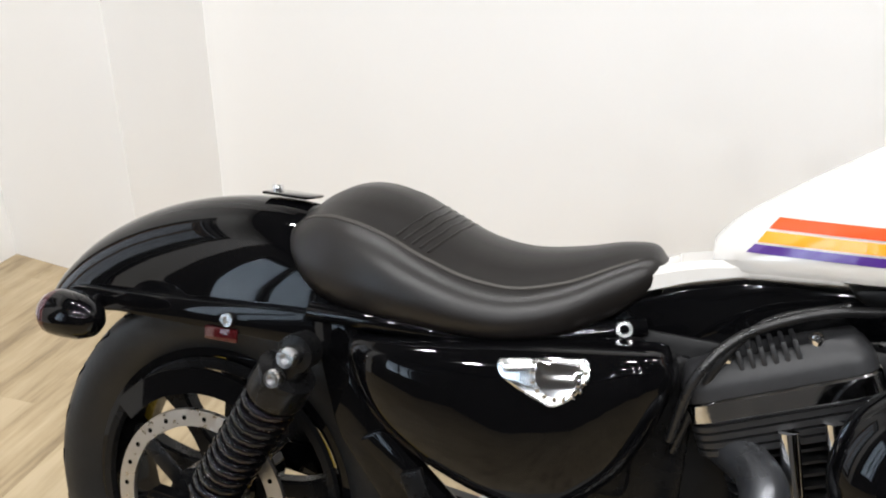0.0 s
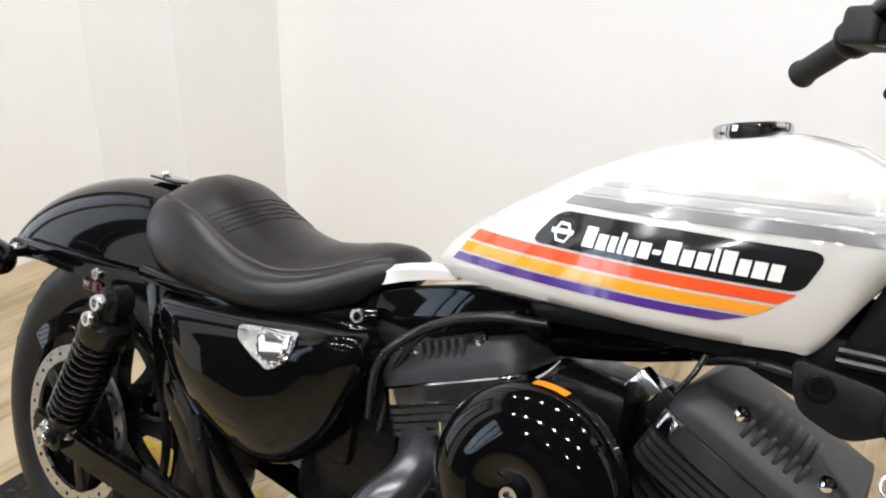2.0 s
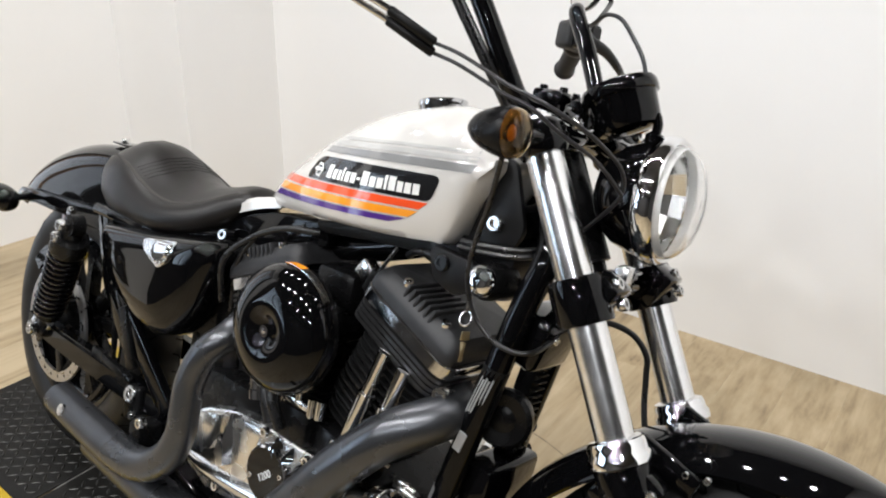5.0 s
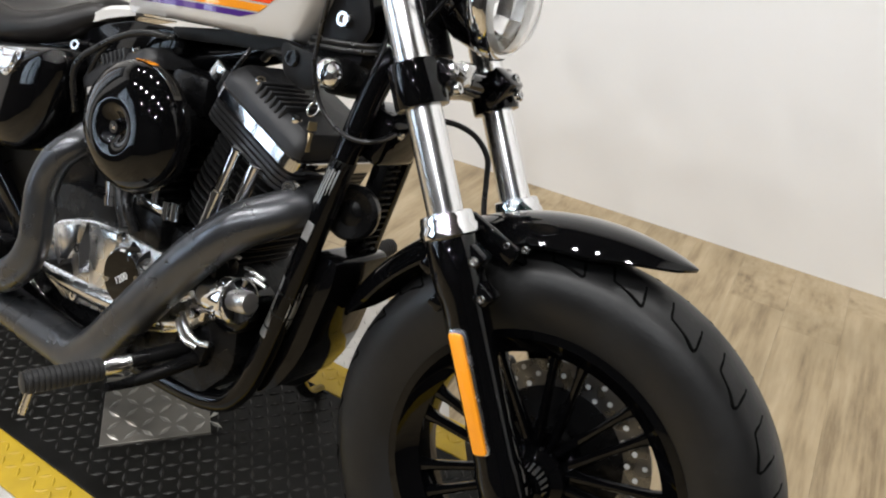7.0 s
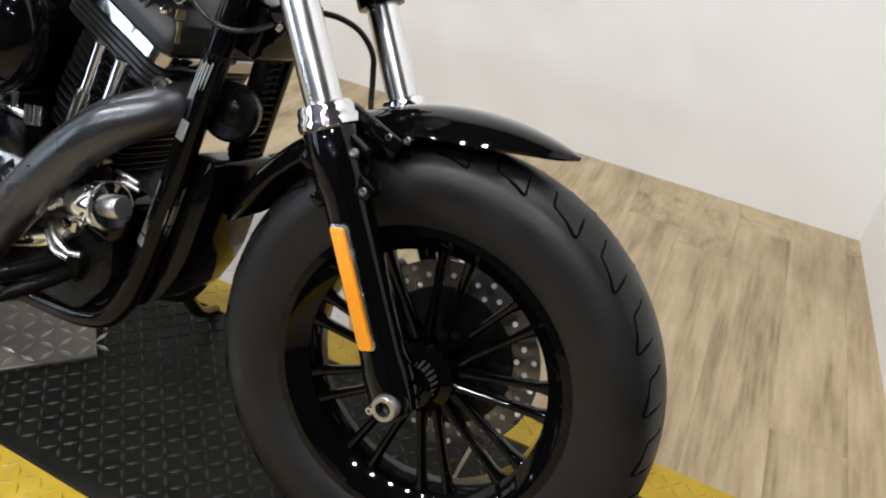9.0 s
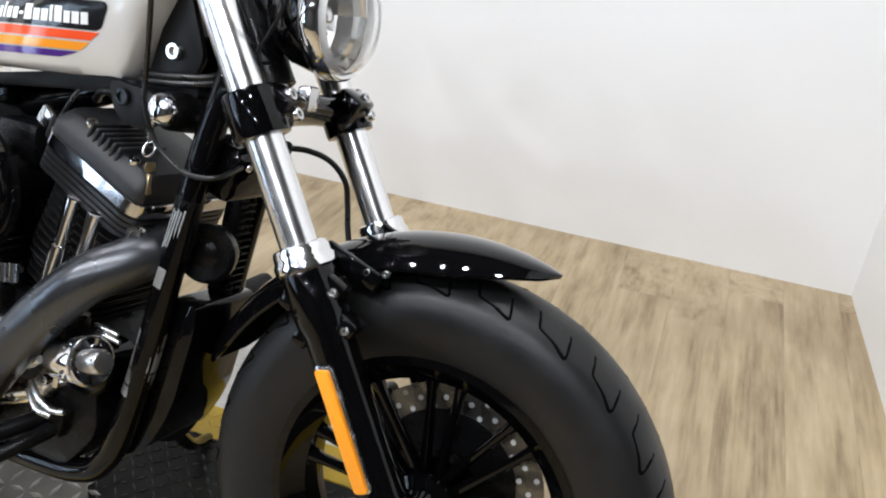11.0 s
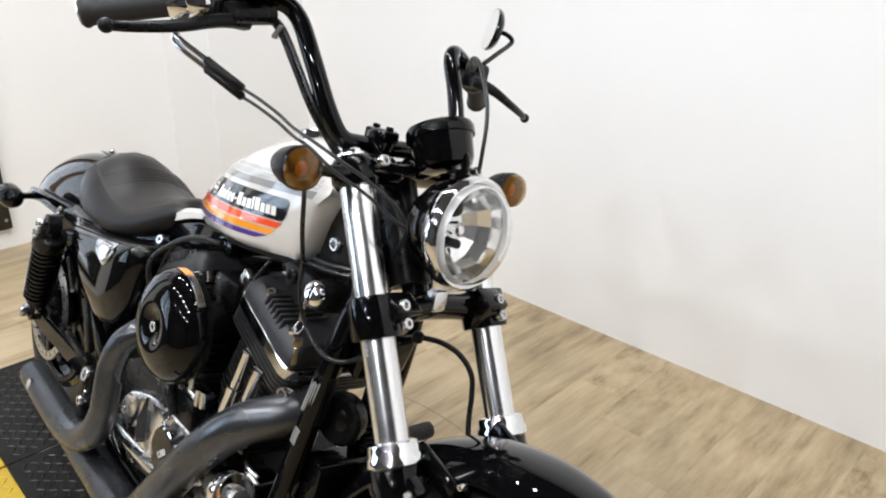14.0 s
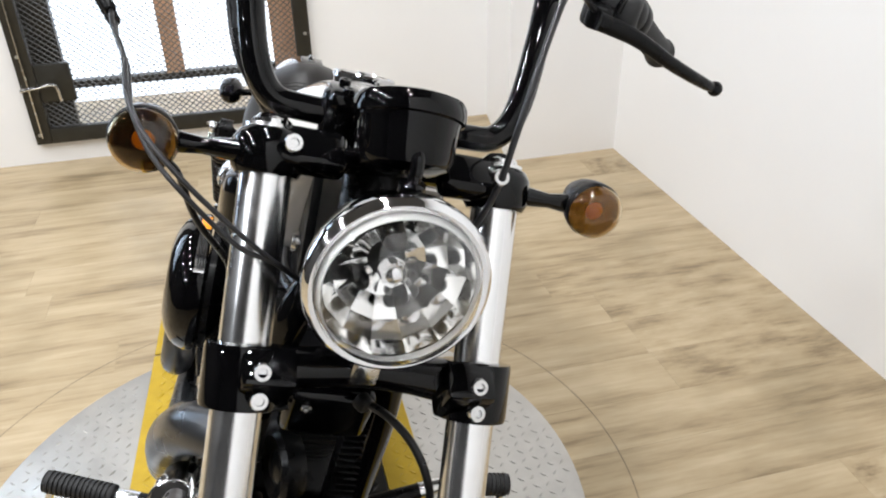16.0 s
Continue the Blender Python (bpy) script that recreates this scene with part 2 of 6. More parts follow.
def curve_points(pts, steps=6):
    """Catmull-Rom through the points."""
    p = [Vector(q) for q in pts]
    p = [p[0] * 2 - p[1], *p, p[-1] * 2 - p[-2]]
    out = []
    for i in range(1, len(p) - 2):
        for k in range(steps):
            t = k / steps
            a, b, c, d = p[i - 1], p[i], p[i + 1], p[i + 2]
            out.append(0.5 * (2 * b + (c - a) * t + (2 * a - 5 * b + 4 * c - d) * t * t + (3 * b - a - 3 * c + d) * t ** 3))
    return [*out, p[-2]]


def loft(bm, rings, caps=True, closed=False):
    vs = [[bm.verts.new(q) for q in ring] for ring in rings]
    n = len(vs[0])
    pairs = list(zip(vs, vs[1:])) + ([(vs[-1], vs[0])] if closed else [])
    for a, b in pairs:
        for i in range(n):
            bm.faces.new((a[i], a[(i + 1) % n], b[(i + 1) % n], b[i]))
    if caps and not closed:
        bm.faces.new(vs[0][::-1])
        bm.faces.new(vs[-1])
    return bm


def tube(bm, pts, r, segs=14, steps=6, smooth=True):
    path = curve_points(pts, steps) if smooth and len(pts) > 2 else [Vector(q) for q in pts]
    n = len(path)
    if isinstance(r, (int, float)):
        radii = [r] * n
    else:
        radii = [float(np.interp(i / (n - 1) * (len(r) - 1), range(len(r)), r)) for i in range(n)]
    rings, side = [], None
    for i, q in enumerate(path):
        d = (path[min(i + 1, n - 1)] - path[max(i - 1, 0)]).normalized()
        if side is None:
            side = d.orthogonal().normalized()
        side = (side - d * side.dot(d)).normalized()
        up = d.cross(side)
        rings.append([q + radii[i] * (math.cos(a) * side + math.sin(a) * up) for a in (math.tau * k / segs for k in range(segs))])
    return loft(bm, rings)


def lathe(bm, prof, at, axis, segs=32, closed=False, caps=True):
    """prof: (radius, height along the axis)."""
    d = Vector(axis).normalized()
    s = d.orthogonal().normalized()
    u = d.cross(s)
    at = Vector(at)
    rings = [[at + d * h + max(r, 1e-4) * (math.cos(a) * s + math.sin(a) * u) for a in (math.tau * k / segs for k in range(segs))] for r, h in prof]
    return loft(bm, rings, caps=caps, closed=closed)


def box(bm, size, m, bevel=0.0, segs=2):
    made = bmesh.ops.create_cube(bm, size=1, matrix=m @ Matrix.Diagonal((*size, 1)))["verts"]
    if bevel:
        edges = list({e for v in made for e in v.link_edges})
        bmesh.ops.bevel(bm, geom=edges, offset=bevel, segments=segs, profile=0.5, affect="EDGES", clamp_overlap=True)
    return bm


def prism(bm, poly, y0, y1, bevel=0.0):
    """A plate with its outline in x and z, from y0 to y1."""
    a = [bm.verts.new((x, y0, z)) for x, z in poly]
    b = [bm.verts.new((x, y1, z)) for x, z in poly]
    n = len(poly)
    faces = [bm.faces.new(a), bm.faces.new(b[::-1])]
    for i in range(n):
        faces.append(bm.faces.new((a[i], b[i], b[(i + 1) % n], a[(i + 1) % n])))
    bmesh.ops.recalc_face_normals(bm, faces=faces)
    if bevel:
        bmesh.ops.bevel(bm, geom=list({e for f in faces for e in f.edges}), offset=bevel, segments=2, profile=0.5, affect="EDGES", clamp_overlap=True)
    return bm


def round_poly(pts, r, n=4):
    """The outline with its corners rounded."""
    out, p = [], [Vector(q) for q in pts]
    for i, q in enumerate(p):
        a, b = p[i - 1] - q, p[(i + 1) % len(p)] - q
        k = min(r, a.length * 0.45, b.length * 0.45)
        s, e = q + a.normalized() * k, q + b.normalized() * k
        for j in range(n + 1):
            t = j / n
            v = s * (1 - t) ** 2 + q * 2 * t * (1 - t) + e * t * t
            out.append((v.x, v.y))
    return out


def finish(bm, name, material, sharp=38, smooth=True):
    bmesh.ops.recalc_face_normals(bm, faces=bm.faces)
    lim = radians(sharp)
    for f in bm.faces:
        f.smooth = smooth
    for e in bm.edges:
        if len(e.link_faces) == 2 and e.calc_face_angle(0) > lim:
            e.smooth = False
    me = bpy.data.meshes.new(name)
    bm.to_mesh(me)
    bm.free()
    me.materials.append(material)
    return me


def part(name, bm, material, parent, label="", m=None, sharp=38):
    """One mesh object under a thing or a part."""
    ob = new(name, finish(bm, name, material, sharp))
    ob.parent = parent
    if m is not None:
        ob.matrix_basis = m
    if label:
        ob["label"] = label
    return ob


def thing(name, bm, material, label, category, group="", kind="", m=None):
    ob = new(name, finish(bm, name, material))
    if m is not None:
        ob.matrix_basis = m
    return tagged(ob, label, category, group, kind)


def bolt(bm, at, axis, r=0.008, h=0.006):
    """A socket-head bolt with a domed rim and a recess."""
    return lathe(bm, [(r * 0.9, -0.004), (r, 0), (r, h * 0.6), (r * 0.85, h), (r * 0.5, h), (r * 0.45, h * 0.45), (0, h * 0.45)], at, axis, 14)


B = bmesh.new

# ---- room ----
YW, XB, XF, YS = 2.428, -1.785, 1.911, -3.2


def slab(x0, y0, z0, x1, y1, z1):
    return box(B(), (x1 - x0, y1 - y0, z1 - z0), Matrix.Translation(((x0 + x1) / 2, (y0 + y1) / 2, (z0 + z1) / 2)))


structure = dict(kind="structure")
thing("wall_north", slab(XB - 0.9, YW, -0.05, XF + 0.6, YW + 0.12, CEILING), M_WALL, "smooth white painted wall behind the motorcycle", "wall", **structure)
front = B()
YE, XH = 0.85, 3.6
fx2 = XF + (YW - YE) * 0.06
loft(front, [[(XF, YW, z), (XF + 0.14, YW, z), (fx2 + 0.14, YE, z), (fx2, YE, z)] for z in (-0.05, CEILING)])
thing("wall_east", front, M_WALL, "white painted end wall meeting the plank floor", "wall", **structure)
# unseen dark walls, added to cut bounce and deepen the reflections
thing("wall_alcove", slab(fx2 + 0.14, YE, -0.05, XH, YE + 0.12, CEILING), M_DARK_WALL, "unseen dark wall added to darken reflections", "wall", **structure)
thing("wall_hall_east", slab(XH, YS, -0.05, XH + 0.12, YE + 0.12, CEILING), M_DARK_WALL, "unseen dark end wall added to darken reflections", "wall", **structure)
thing("wall_south", slab(XB - 0.9, YS - 0.12, -0.05, XH + 0.12, YS, CEILING), M_DARK_WALL, "unseen dark wall across the hall, for darker reflections", "wall", **structure)
GY0, GY1, GZ0, GZ1 = 0.125, 1.265, 0.09, 2.15
YD, WY0, WY1, WZ0, WZ1 = -0.3, -2.5, -0.75, 0.55, 2.25
west = B()
for y0, z0, y1, z1 in ((YD, -0.05, GY0, CEILING), (GY1, -0.05, YW, CEILING), (GY0, -0.05, GY1, GZ0), (GY0, GZ1, GY1, CEILING)):
    box(west, (0.12, y1 - y0, z1 - z0), Matrix.Translation((XB - 0.06, (y0 + y1) / 2, (z0 + z1) / 2)))
bmesh.ops.remove_doubles(west, verts=west.verts, dist=1e-4)
thing("wall_west", west, M_WALL, "white painted wall with a barred doorway", "wall", **structure)
# unseen dark wall round the window, added to keep reflections dark
hall_west = B()
for y0, z0, y1, z1 in ((YS, -0.05, WY0, CEILING), (WY1, -0.05, YD, CEILING), (WY0, -0.05, WY1, WZ0), (WY0, WZ1, WY1, CEILING)):
    box(hall_west, (0.12, y1 - y0, z1 - z0), Matrix.Translation((XB - 0.06, (y0 + y1) / 2, (z0 + z1) / 2)))
thing("wall_hall_west", hall_west, M_DARK_WALL, "unseen dark wall for darker reflections, with a shop window", "wall", **structure)
window = tagged(new("window_1"), "dark bronze shop window with three tall panes", "window", **structure)
window.matrix_basis = Matrix.Translation((XB - 0.06, 0, 0))
for y0, z0, y1, z1 in ((WY0, WZ0, WY1, WZ0 + 0.05), (WY0, WZ1 - 0.05, WY1, WZ1), *((WY0 + (WY1 - WY0 - 0.05) * k / 3, WZ0 + 0.05, WY0 + (WY1 - WY0 - 0.05) * k / 3 + 0.05, WZ1 - 0.05) for k in range(4))):
    part("window_frame", box(B(), (0.06, y1 - y0, z1 - z0), Matrix.Translation((0, (y0 + y1) / 2, (z0 + z1) / 2)), 0.004), M_BRONZE, window)
for k in range(3):
    y0 = WY0 + (WY1 - WY0 - 0.05) * k / 3 + 0.05
    pane = part("pane", box(B(), (0.006, (WY1 - WY0 - 0.05) / 3 - 0.05, WZ1 - WZ0 - 0.1), Matrix.Translation((0, y0 + ((WY1 - WY0 - 0.05) / 3 - 0.05) / 2, (WZ0 + WZ1) / 2))), M_GLASS, window, "clear glass pane")
    pane.visible_shadow = False
pier = B()
loft(pier, [[(XB + 0.001, YW, z), (-1.24, YW, z), (-1.24, 1.96, z), (XB + 0.001, 2.045, z)] for z in (-0.04, CEILING)])
thing("wall_pier", pier, M_WALL, "white boxed-in pier in the room corner", "wall", **structure)
thing("ceiling", slab(XB - 0.9, YS, CEILING, XH + 0.12, YW + 0.12, CEILING + 0.1), M_CEIL, "plain dark painted ceiling", "ceiling", **structure)
floor = thing("floor", slab(XB - 0.9, YS, -0.06, XH, YW, -0.012), M_SUB, "weathered tan oak-look vinyl plank floor", "floor", **structure)

# ---- mesh gate in the doorway, with the glazed door and daylight behind ----
gate = tagged(new("security_gate"), "dark bronze steel security gate of diamond mesh over a glazed door", "gate")
gate.matrix_basis = Matrix.Translation((XB + 0.012, 0, 0))


def bar(y0, z0, y1, z1, depth=0.035, x=0.0, bevel=0.003):
    return box(B(), (depth, y1 - y0, z1 - z0), Matrix.Translation((x, (y0 + y1) / 2, (z0 + z1) / 2)), bevel)


FW = 0.062
part("stile", bar(GY0, GZ0, GY0 + FW, GZ1), M_BRONZE, gate)
part("stile", bar(GY1 - FW, GZ0, GY1, GZ1), M_BRONZE, gate)
part("bottom_rail", bar(GY0 + FW, GZ0, GY1 - FW, GZ0 + FW), M_BRONZE, gate)
part("top_rail", bar(GY0 + FW, GZ1 - FW, GY1 - FW, GZ1), M_BRONZE, gate)
for gz in (0.13, 0.45, 0.8, 1.2, 1.6, 2.0):
    for gy in (GY0 + 0.02, GY1 - 0.02):
        part("screw", bolt(B(), (0.018, gy, gz), (1, 0, 0), 0.007, 0.004), M_SCREW, gate)
for gy in (0.45, 0.8, 1.1):
    part("screw", bolt(B(), (0.018, gy, GZ0 + 0.02), (1, 0, 0), 0.007, 0.004), M_SCREW, gate)
lock = box(B(), (0.03, 0.13, 0.15), Matrix.Translation((-0.002, GY0 + FW + 0.065, 0.335)), 0.004)
part("lock_box", lock, M_BRONZE, gate)
latch = B()
tube(latch, [(0.03, GY0 + 0.0, 0.32), (0.04, GY0 + 0.06, 0.33), (0.04, GY0 + 0.13, 0.335), (0.035, GY0 + 0.14, 0.27)], 0.006, 8)
part("latch", latch, M_STEEL, gate, "plain steel latch rod")
part("rod", tube(B(), [(0.026, GY0 + 0.03, 0.12), (0.026, GY0 + 0.03, 1.4)], 0.004, 8), M_STEEL, gate)
mesh = B()
CW, CH = 0.027, 0.0115
rows_n, cols_n = int((GZ1 - GZ0 - 2 * FW) / CH), int((GY1 - GY0 - 2 * FW) / CW)
for i in range(rows_n):
    for j in range(cols_n + 1):
        yc, z0 = GY0 + FW + (j + (i % 2) * 0.5) * CW, GZ0 + FW + i * CH
        for sgn in (-1, 1):
            y1 = yc + sgn * CW / 2
            if GY0 + FW - 0.001 <= min(yc, y1) and max(yc, y1) <= GY1 - FW + 0.001:
                dy, hw = (y1 - yc), 0.0017
                q = [(0.006, yc, z0 - hw), (0.006, y1, z0 + CH - hw), (0.006, y1, z0 + CH + hw), (0.006, yc, z0 + hw)]
                vs = [mesh.verts.new(v) for v in q] + [mesh.verts.new((0.002, v[1], v[2])) for v in q]
                for f in ((0, 1, 2, 3), (7, 6, 5, 4), (0, 4, 5, 1), (2, 6, 7, 3)):
                    mesh.faces.new([vs[k] for k in f])
tagged(part("expanded_mesh", mesh, M_MESH, gate, "grey expanded steel mesh"), kind="stuff")
inner = tagged(new("glazed_door"), "brown wooden glazed door behind the mesh gate", "door")
inner.matrix_basis = Matrix.Translation((XB - 0.16, 0, 0))
for y0, z0, y1, z1, stile_m in ((GY0 - 0.1, 0.02, GY0 + 0.14, 2.12, M_BRONZE), (0.66, 0.288, 0.735, 2.05, M_WOOD), (GY1 - 0.15, 0.02, GY1 + 0.1, 2.12, M_WOOD)):
    part("stile", bar(y0, z0, y1, z1, 0.045), stile_m, inner)
part("bottom_rail", bar(GY0 + 0.14, 0.258, GY1 - 0.15, 0.288, 0.045), M_BRONZE, inner)
part("top_rail", bar(GY0 + 0.14, 2.05, GY1 - 0.15, 2.12, 0.045), M_WOOD, inner)
thing("backdrop", slab(XB - 0.8, -0.35, -0.05, XB - 0.78, YW, CEILING), M_DAYDOOR, "bright white daylight beyond the door", "backdrop", **structure)
thing("backdrop", slab(XB - 0.8, YS, -0.05, XB - 0.78, -0.35, CEILING), M_DAY, "bluish daylight beyond the shop window", "backdrop", **structure)

# ---- turntable, deck and plate ----


def tread(bm, inside, x0, y0, x1, y1, z, pitch=0.023, size=0.0245):
    """Raised lozenges in alternating directions."""
    nx, ny = int((x1 - x0) / pitch) + 1, int((y1 - y0) / pitch) + 1
    for i in range(nx):
        for j in range(ny):
            cx, cy = x0 + (i + 0.5) * pitch, y0 + (j + 0.5) * pitch
            if not inside(cx, cy):
                continue
            a = radians(45 if (i + j) % 2 else -45)
            c, s = math.cos(a), math.sin(a)
            w = size * 0.16
            q = [(-size / 2, 0, 0), (0, -w, 0), (size / 2, 0, 0), (0, w, 0)]
            top = [(-size * 0.28, 0, 0.0016), (size * 0.28, 0, 0.0016)]
            vs = [bm.verts.new((cx + x * c - y * s, cy + x * s + y * c, z + h)) for x, y, h in q + top]
            for f in ((0, 1, 5, 4), (1, 2, 5), (2, 3, 4, 5), (3, 0, 4)):
                bm.faces.new([vs[k] for k in f])


DX, DY, DR = 0.32, 0.94, 0.63
disc = B()
lathe(disc, [(DR - 0.004, -0.02), (DR, -0.018), (DR, 0.001), (DR - 0.003, 0.003), (0, 0.003)], (DX, DY, 0), (0, 0, 1), 96)
turntable = thing("turntable", disc, M_PLATE, "round steel tread-plate turntable set into the plank floor", "turntable")
lift = tagged(new("ramp_deck"), "black tread-plate deck with worn yellow edge strips", "ramp deck")
D0, D1, DZ = -0.79, 1.95, 0.008
YR0, YR1, YL0, YL1 = 0.634, 0.712, 1.165, 1.248
SEAM = -0.29


def skew(bm):
    """The deck lies slightly askew, its near edge more than its far one."""
    for v in bm.verts:
        v.co.y += v.co.x * (-0.045 + 0.032 * (v.co.y - YR1) / (YL0 - YR1))



def deck_piece(name, x0, x1, y0, y1, material, top=DZ):
    bm = box(B(), (x1 - x0, y1 - y0, top - 0.003), Matrix.Translation(((x0 + x1) / 2, (y0 + y1) / 2, (top + 0.003) / 2)), 0.0015, 1)
    pat = bm if material is M_YELLOW else B()
    tread(pat, lambda x, y: x0 + 0.012 < x < x1 - 0.012 and y0 + 0.012 < y < y1 - 0.012, x0, y0, x1, y1, top)
    skew(bm)
    ob = part(name, bm, material, lift)
    if pat is not bm:
        skew(pat)
        tagged(part("tread_pattern", pat, M_TREAD, ob), kind="stuff")
    return ob


for x0, x1 in ((D0, SEAM - 0.004), (SEAM + 0.004, 1.21), (1.218, D1)):
    deck_piece("deck_plate", x0, x1, YR1 + 0.001, YL0 - 0.001, M_DECK)
    deck_piece("yellow_strip", x0, x1, YR0, YR1, M_YELLOW)
    deck_piece("yellow_strip", x0, x1, YL0, YL1, M_YELLOW)
disc_tread = B()
tread(disc_tread, lambda x, y: (x - DX) ** 2 + (y - DY) ** 2 < (DR - 0.02) ** 2 and not YR0 - 0.012 - 0.045 * x < y < YL1 + 0.012 - 0.013 * x, DX - DR, DY - DR, DX + DR, DY + DR, 0.003, 0.026, 0.02)
tagged(part("tread_pattern", disc_tread, M_PLATE, turntable), kind="stuff")
pad_bm = box(B(), (0.204, 0.2, 0.006), Matrix.Translation((0, 0, 0.003)), 0.001, 1)
pad = thing("steel_pad", pad_bm, M_PAD, "square bare steel tread-plate pad under the engine", "plate", m=pose(0.368, 0.916, DZ + 0.0015, 0, 0, 46))
pad_tread = B()
tread(pad_tread, lambda x, y: True, -0.096, -0.096, 0.096, 0.096, 0.006, 0.032, 0.034)
tagged(part("tread_pattern", pad_tread, M_PADTREAD, pad, "rubbed bright tread lozenges"), kind="stuff")

# ---- motorcycle ----
bike = tagged(new("motorcycle"), "white and black cruiser motorcycle with striped tank leaning on its stand", "motorcycle")
bike.matrix_basis = pose(-0.336, 0.918, -0.021, -16.69, -1.064, -4.717)
FK = Matrix.Translation((1.12, 0.005, 0)) @ pose(0, 0, 0, 0, 0, 3.7) @ Matrix.Translation((-1.12, 0, 0))


def fpart(name, bm, material, parent=None, label="", sharp=38):
    """A part that steers with the fork."""
    bm.transform(FK)
    return part(name, bm, material, parent or bike, label, sharp=sharp)


def wheel(cx, cz, tr, tw, rr, spokes, fork):
    """tr, tw: the tyre's radius and width; rr: the rim's radius."""
    put = fpart if fork else part
    rim = B()
    lathe(rim, [(rr + 0.006, -tw * 0.36), (rr + 0.008, -tw * 0.40), (rr - 0.004, -tw * 0.40), (rr - 0.014, -tw * 0.3), (rr - 0.03, -tw * 0.2), (rr - 0.034, 0),
                (rr - 0.03, tw * 0.2), (rr - 0.014, tw * 0.3), (rr - 0.004, tw * 0.40), (rr + 0.008, tw * 0.40), (rr + 0.006, tw * 0.36), (rr - 0.012, 0)],
          (cx, 0, cz), (0, 1, 0), 72, closed=True)
    w = put("front_wheel" if fork else "rear_wheel", rim, M_BLACK, bike, "gloss black cast wheel")
    ty = B()
    h = tr - rr
    prof = [(rr - 0.004, 0.36), (rr + 0.01, 0.40), (rr + h * 0.2, 0.46), (rr + h * 0.5, 0.5), (rr + h * 0.72, 0.475), (rr + h * 0.86, 0.40), (rr + h * 0.95, 0.27), (tr - 0.001, 0.12), (tr, 0)]
    full = [(r, -y * tw) for r, y in prof] + [(r, y * tw) for r, y in prof[-2::-1]]
    lathe(ty, full, (cx, 0, cz), (0, 1, 0), 96, closed=True)
    put("tyre", ty, M_RUBBER, w, "black rubber tyre with angled grooves")
    # thin dark beads on the rubber paint the shade of cut grooves
    for k in range(24):
        for sgn in (-1, 1):
            groove = B()
            a0 = math.tau * (k + (0.5 if sgn > 0 else 0.06)) / 24
            pts = []
            for da, yy in ((0.235, 0.17), (0.215, 0.26), (0.195, 0.335), (0.18, 0.355), (0.13, 0.375), (0.075, 0.395), (0.02, 0.415), (0.004, 0.41), (0.012, 0.37), (0.03, 0.29), (0.045, 0.215)):
                rad = float(np.interp(yy, [0, 0.12, 0.27, 0.40, 0.475], [tr, tr - 0.001, rr + h * 0.95, rr + h * 0.86, rr + h * 0.72])) - 0.0018
                a = a0 + da * 0.78
                pts.append((cx + rad * math.cos(a), sgn * yy * tw, cz + rad * math.sin(a)))
            tube(groove, pts, 0.0025, 6, 2)
            put("tread_groove", groove, M_RECESS_SHADE, w)
    hub = B()
    lathe(hub, [(0.02, -0.075), (0.032, -0.07), (0.036, -0.045), (0.05, -0.036), (0.05, -0.024), (0.034, -0.015), (0.034, 0.015), (0.05, 0.024), (0.05, 0.05), (0.02, 0.07)], (cx, 0, cz), (0, 1, 0), 32)
    put("hub", hub, M_BLACK, w)
    for k in range(spokes):
        a0 = math.tau * (k + 0.25) / spokes
        if fork:
            for sgn in (-1, 1):
                a = a0 + sgn * 0.115
                sp = B()
                c, s = math.cos(a), math.sin(a)
                c2, s2 = math.cos(a0 + sgn * 0.25), math.sin(a0 + sgn * 0.25)
                p0 = Vector((cx + 0.042 * c2, -0.008, cz + 0.042 * s2))
                p1 = Vector((cx + (rr - 0.026) * c, -0.012, cz + (rr - 0.026) * s))
                d = (p1 - p0).normalized()
                side = Vector((-d.z, 0, d.x))
                rings = []
                for t, ww, tt in ((0, 0.009, 0.013), (0.5, 0.0065, 0.010), (0.85, 0.0075, 0.011), (1, 0.012, 0.014)):
                    q = p0.lerp(p1, t)
                    rings.append([q + side * (ww * math.cos(b)) + Vector((0, tt * math.sin(b), 0)) for b in (math.tau * j / 10 for j in range(10))])
                loft(sp, rings)
                put("spoke", sp, M_BLACK, w)
        else:
            sp = B()
            c, s = math.cos(a0), math.sin(a0)
            rings = []
            for rad, ww in ((0.04, 0.02), (0.08, 0.013), (0.13, 0.014), (rr - 0.026, 0.027)):
                q = Vector((cx + rad * c, -0.02, cz + rad * s))
                side = Vector((-s, 0, c))
                rings.append([q + side * ww + Vector((0, 0.016, 0)), q + side * ww - Vector((0, 0.012, 0)), q - side * ww - Vector((0, 0.012, 0)), q - side * ww + Vector((0, 0.016, 0))])
            loft(sp, rings)
            bmesh.ops.bevel(sp, geom=list(sp.edges), offset=0.004, segments=2, affect="EDGES", clamp_overlap=True)
            put("spoke", sp, M_SATIN, w)
    return w


FWX, FWZ, RWX, RWZ = 1.506, 0.332, -0.058, 0.356
# near-black colour that stands for shade inside grooves and disc holes
M_RECESS_SHADE = mat("recess_shade", (0.002, 0.002, 0.002), 0.9, spec=0.05)
front_wheel = wheel(FWX, FWZ, 0.33, 0.135, 0.212, 9, True)
rear_wheel = wheel(RWX, RWZ, 0.301, 0.126, 0.205, 9, False)

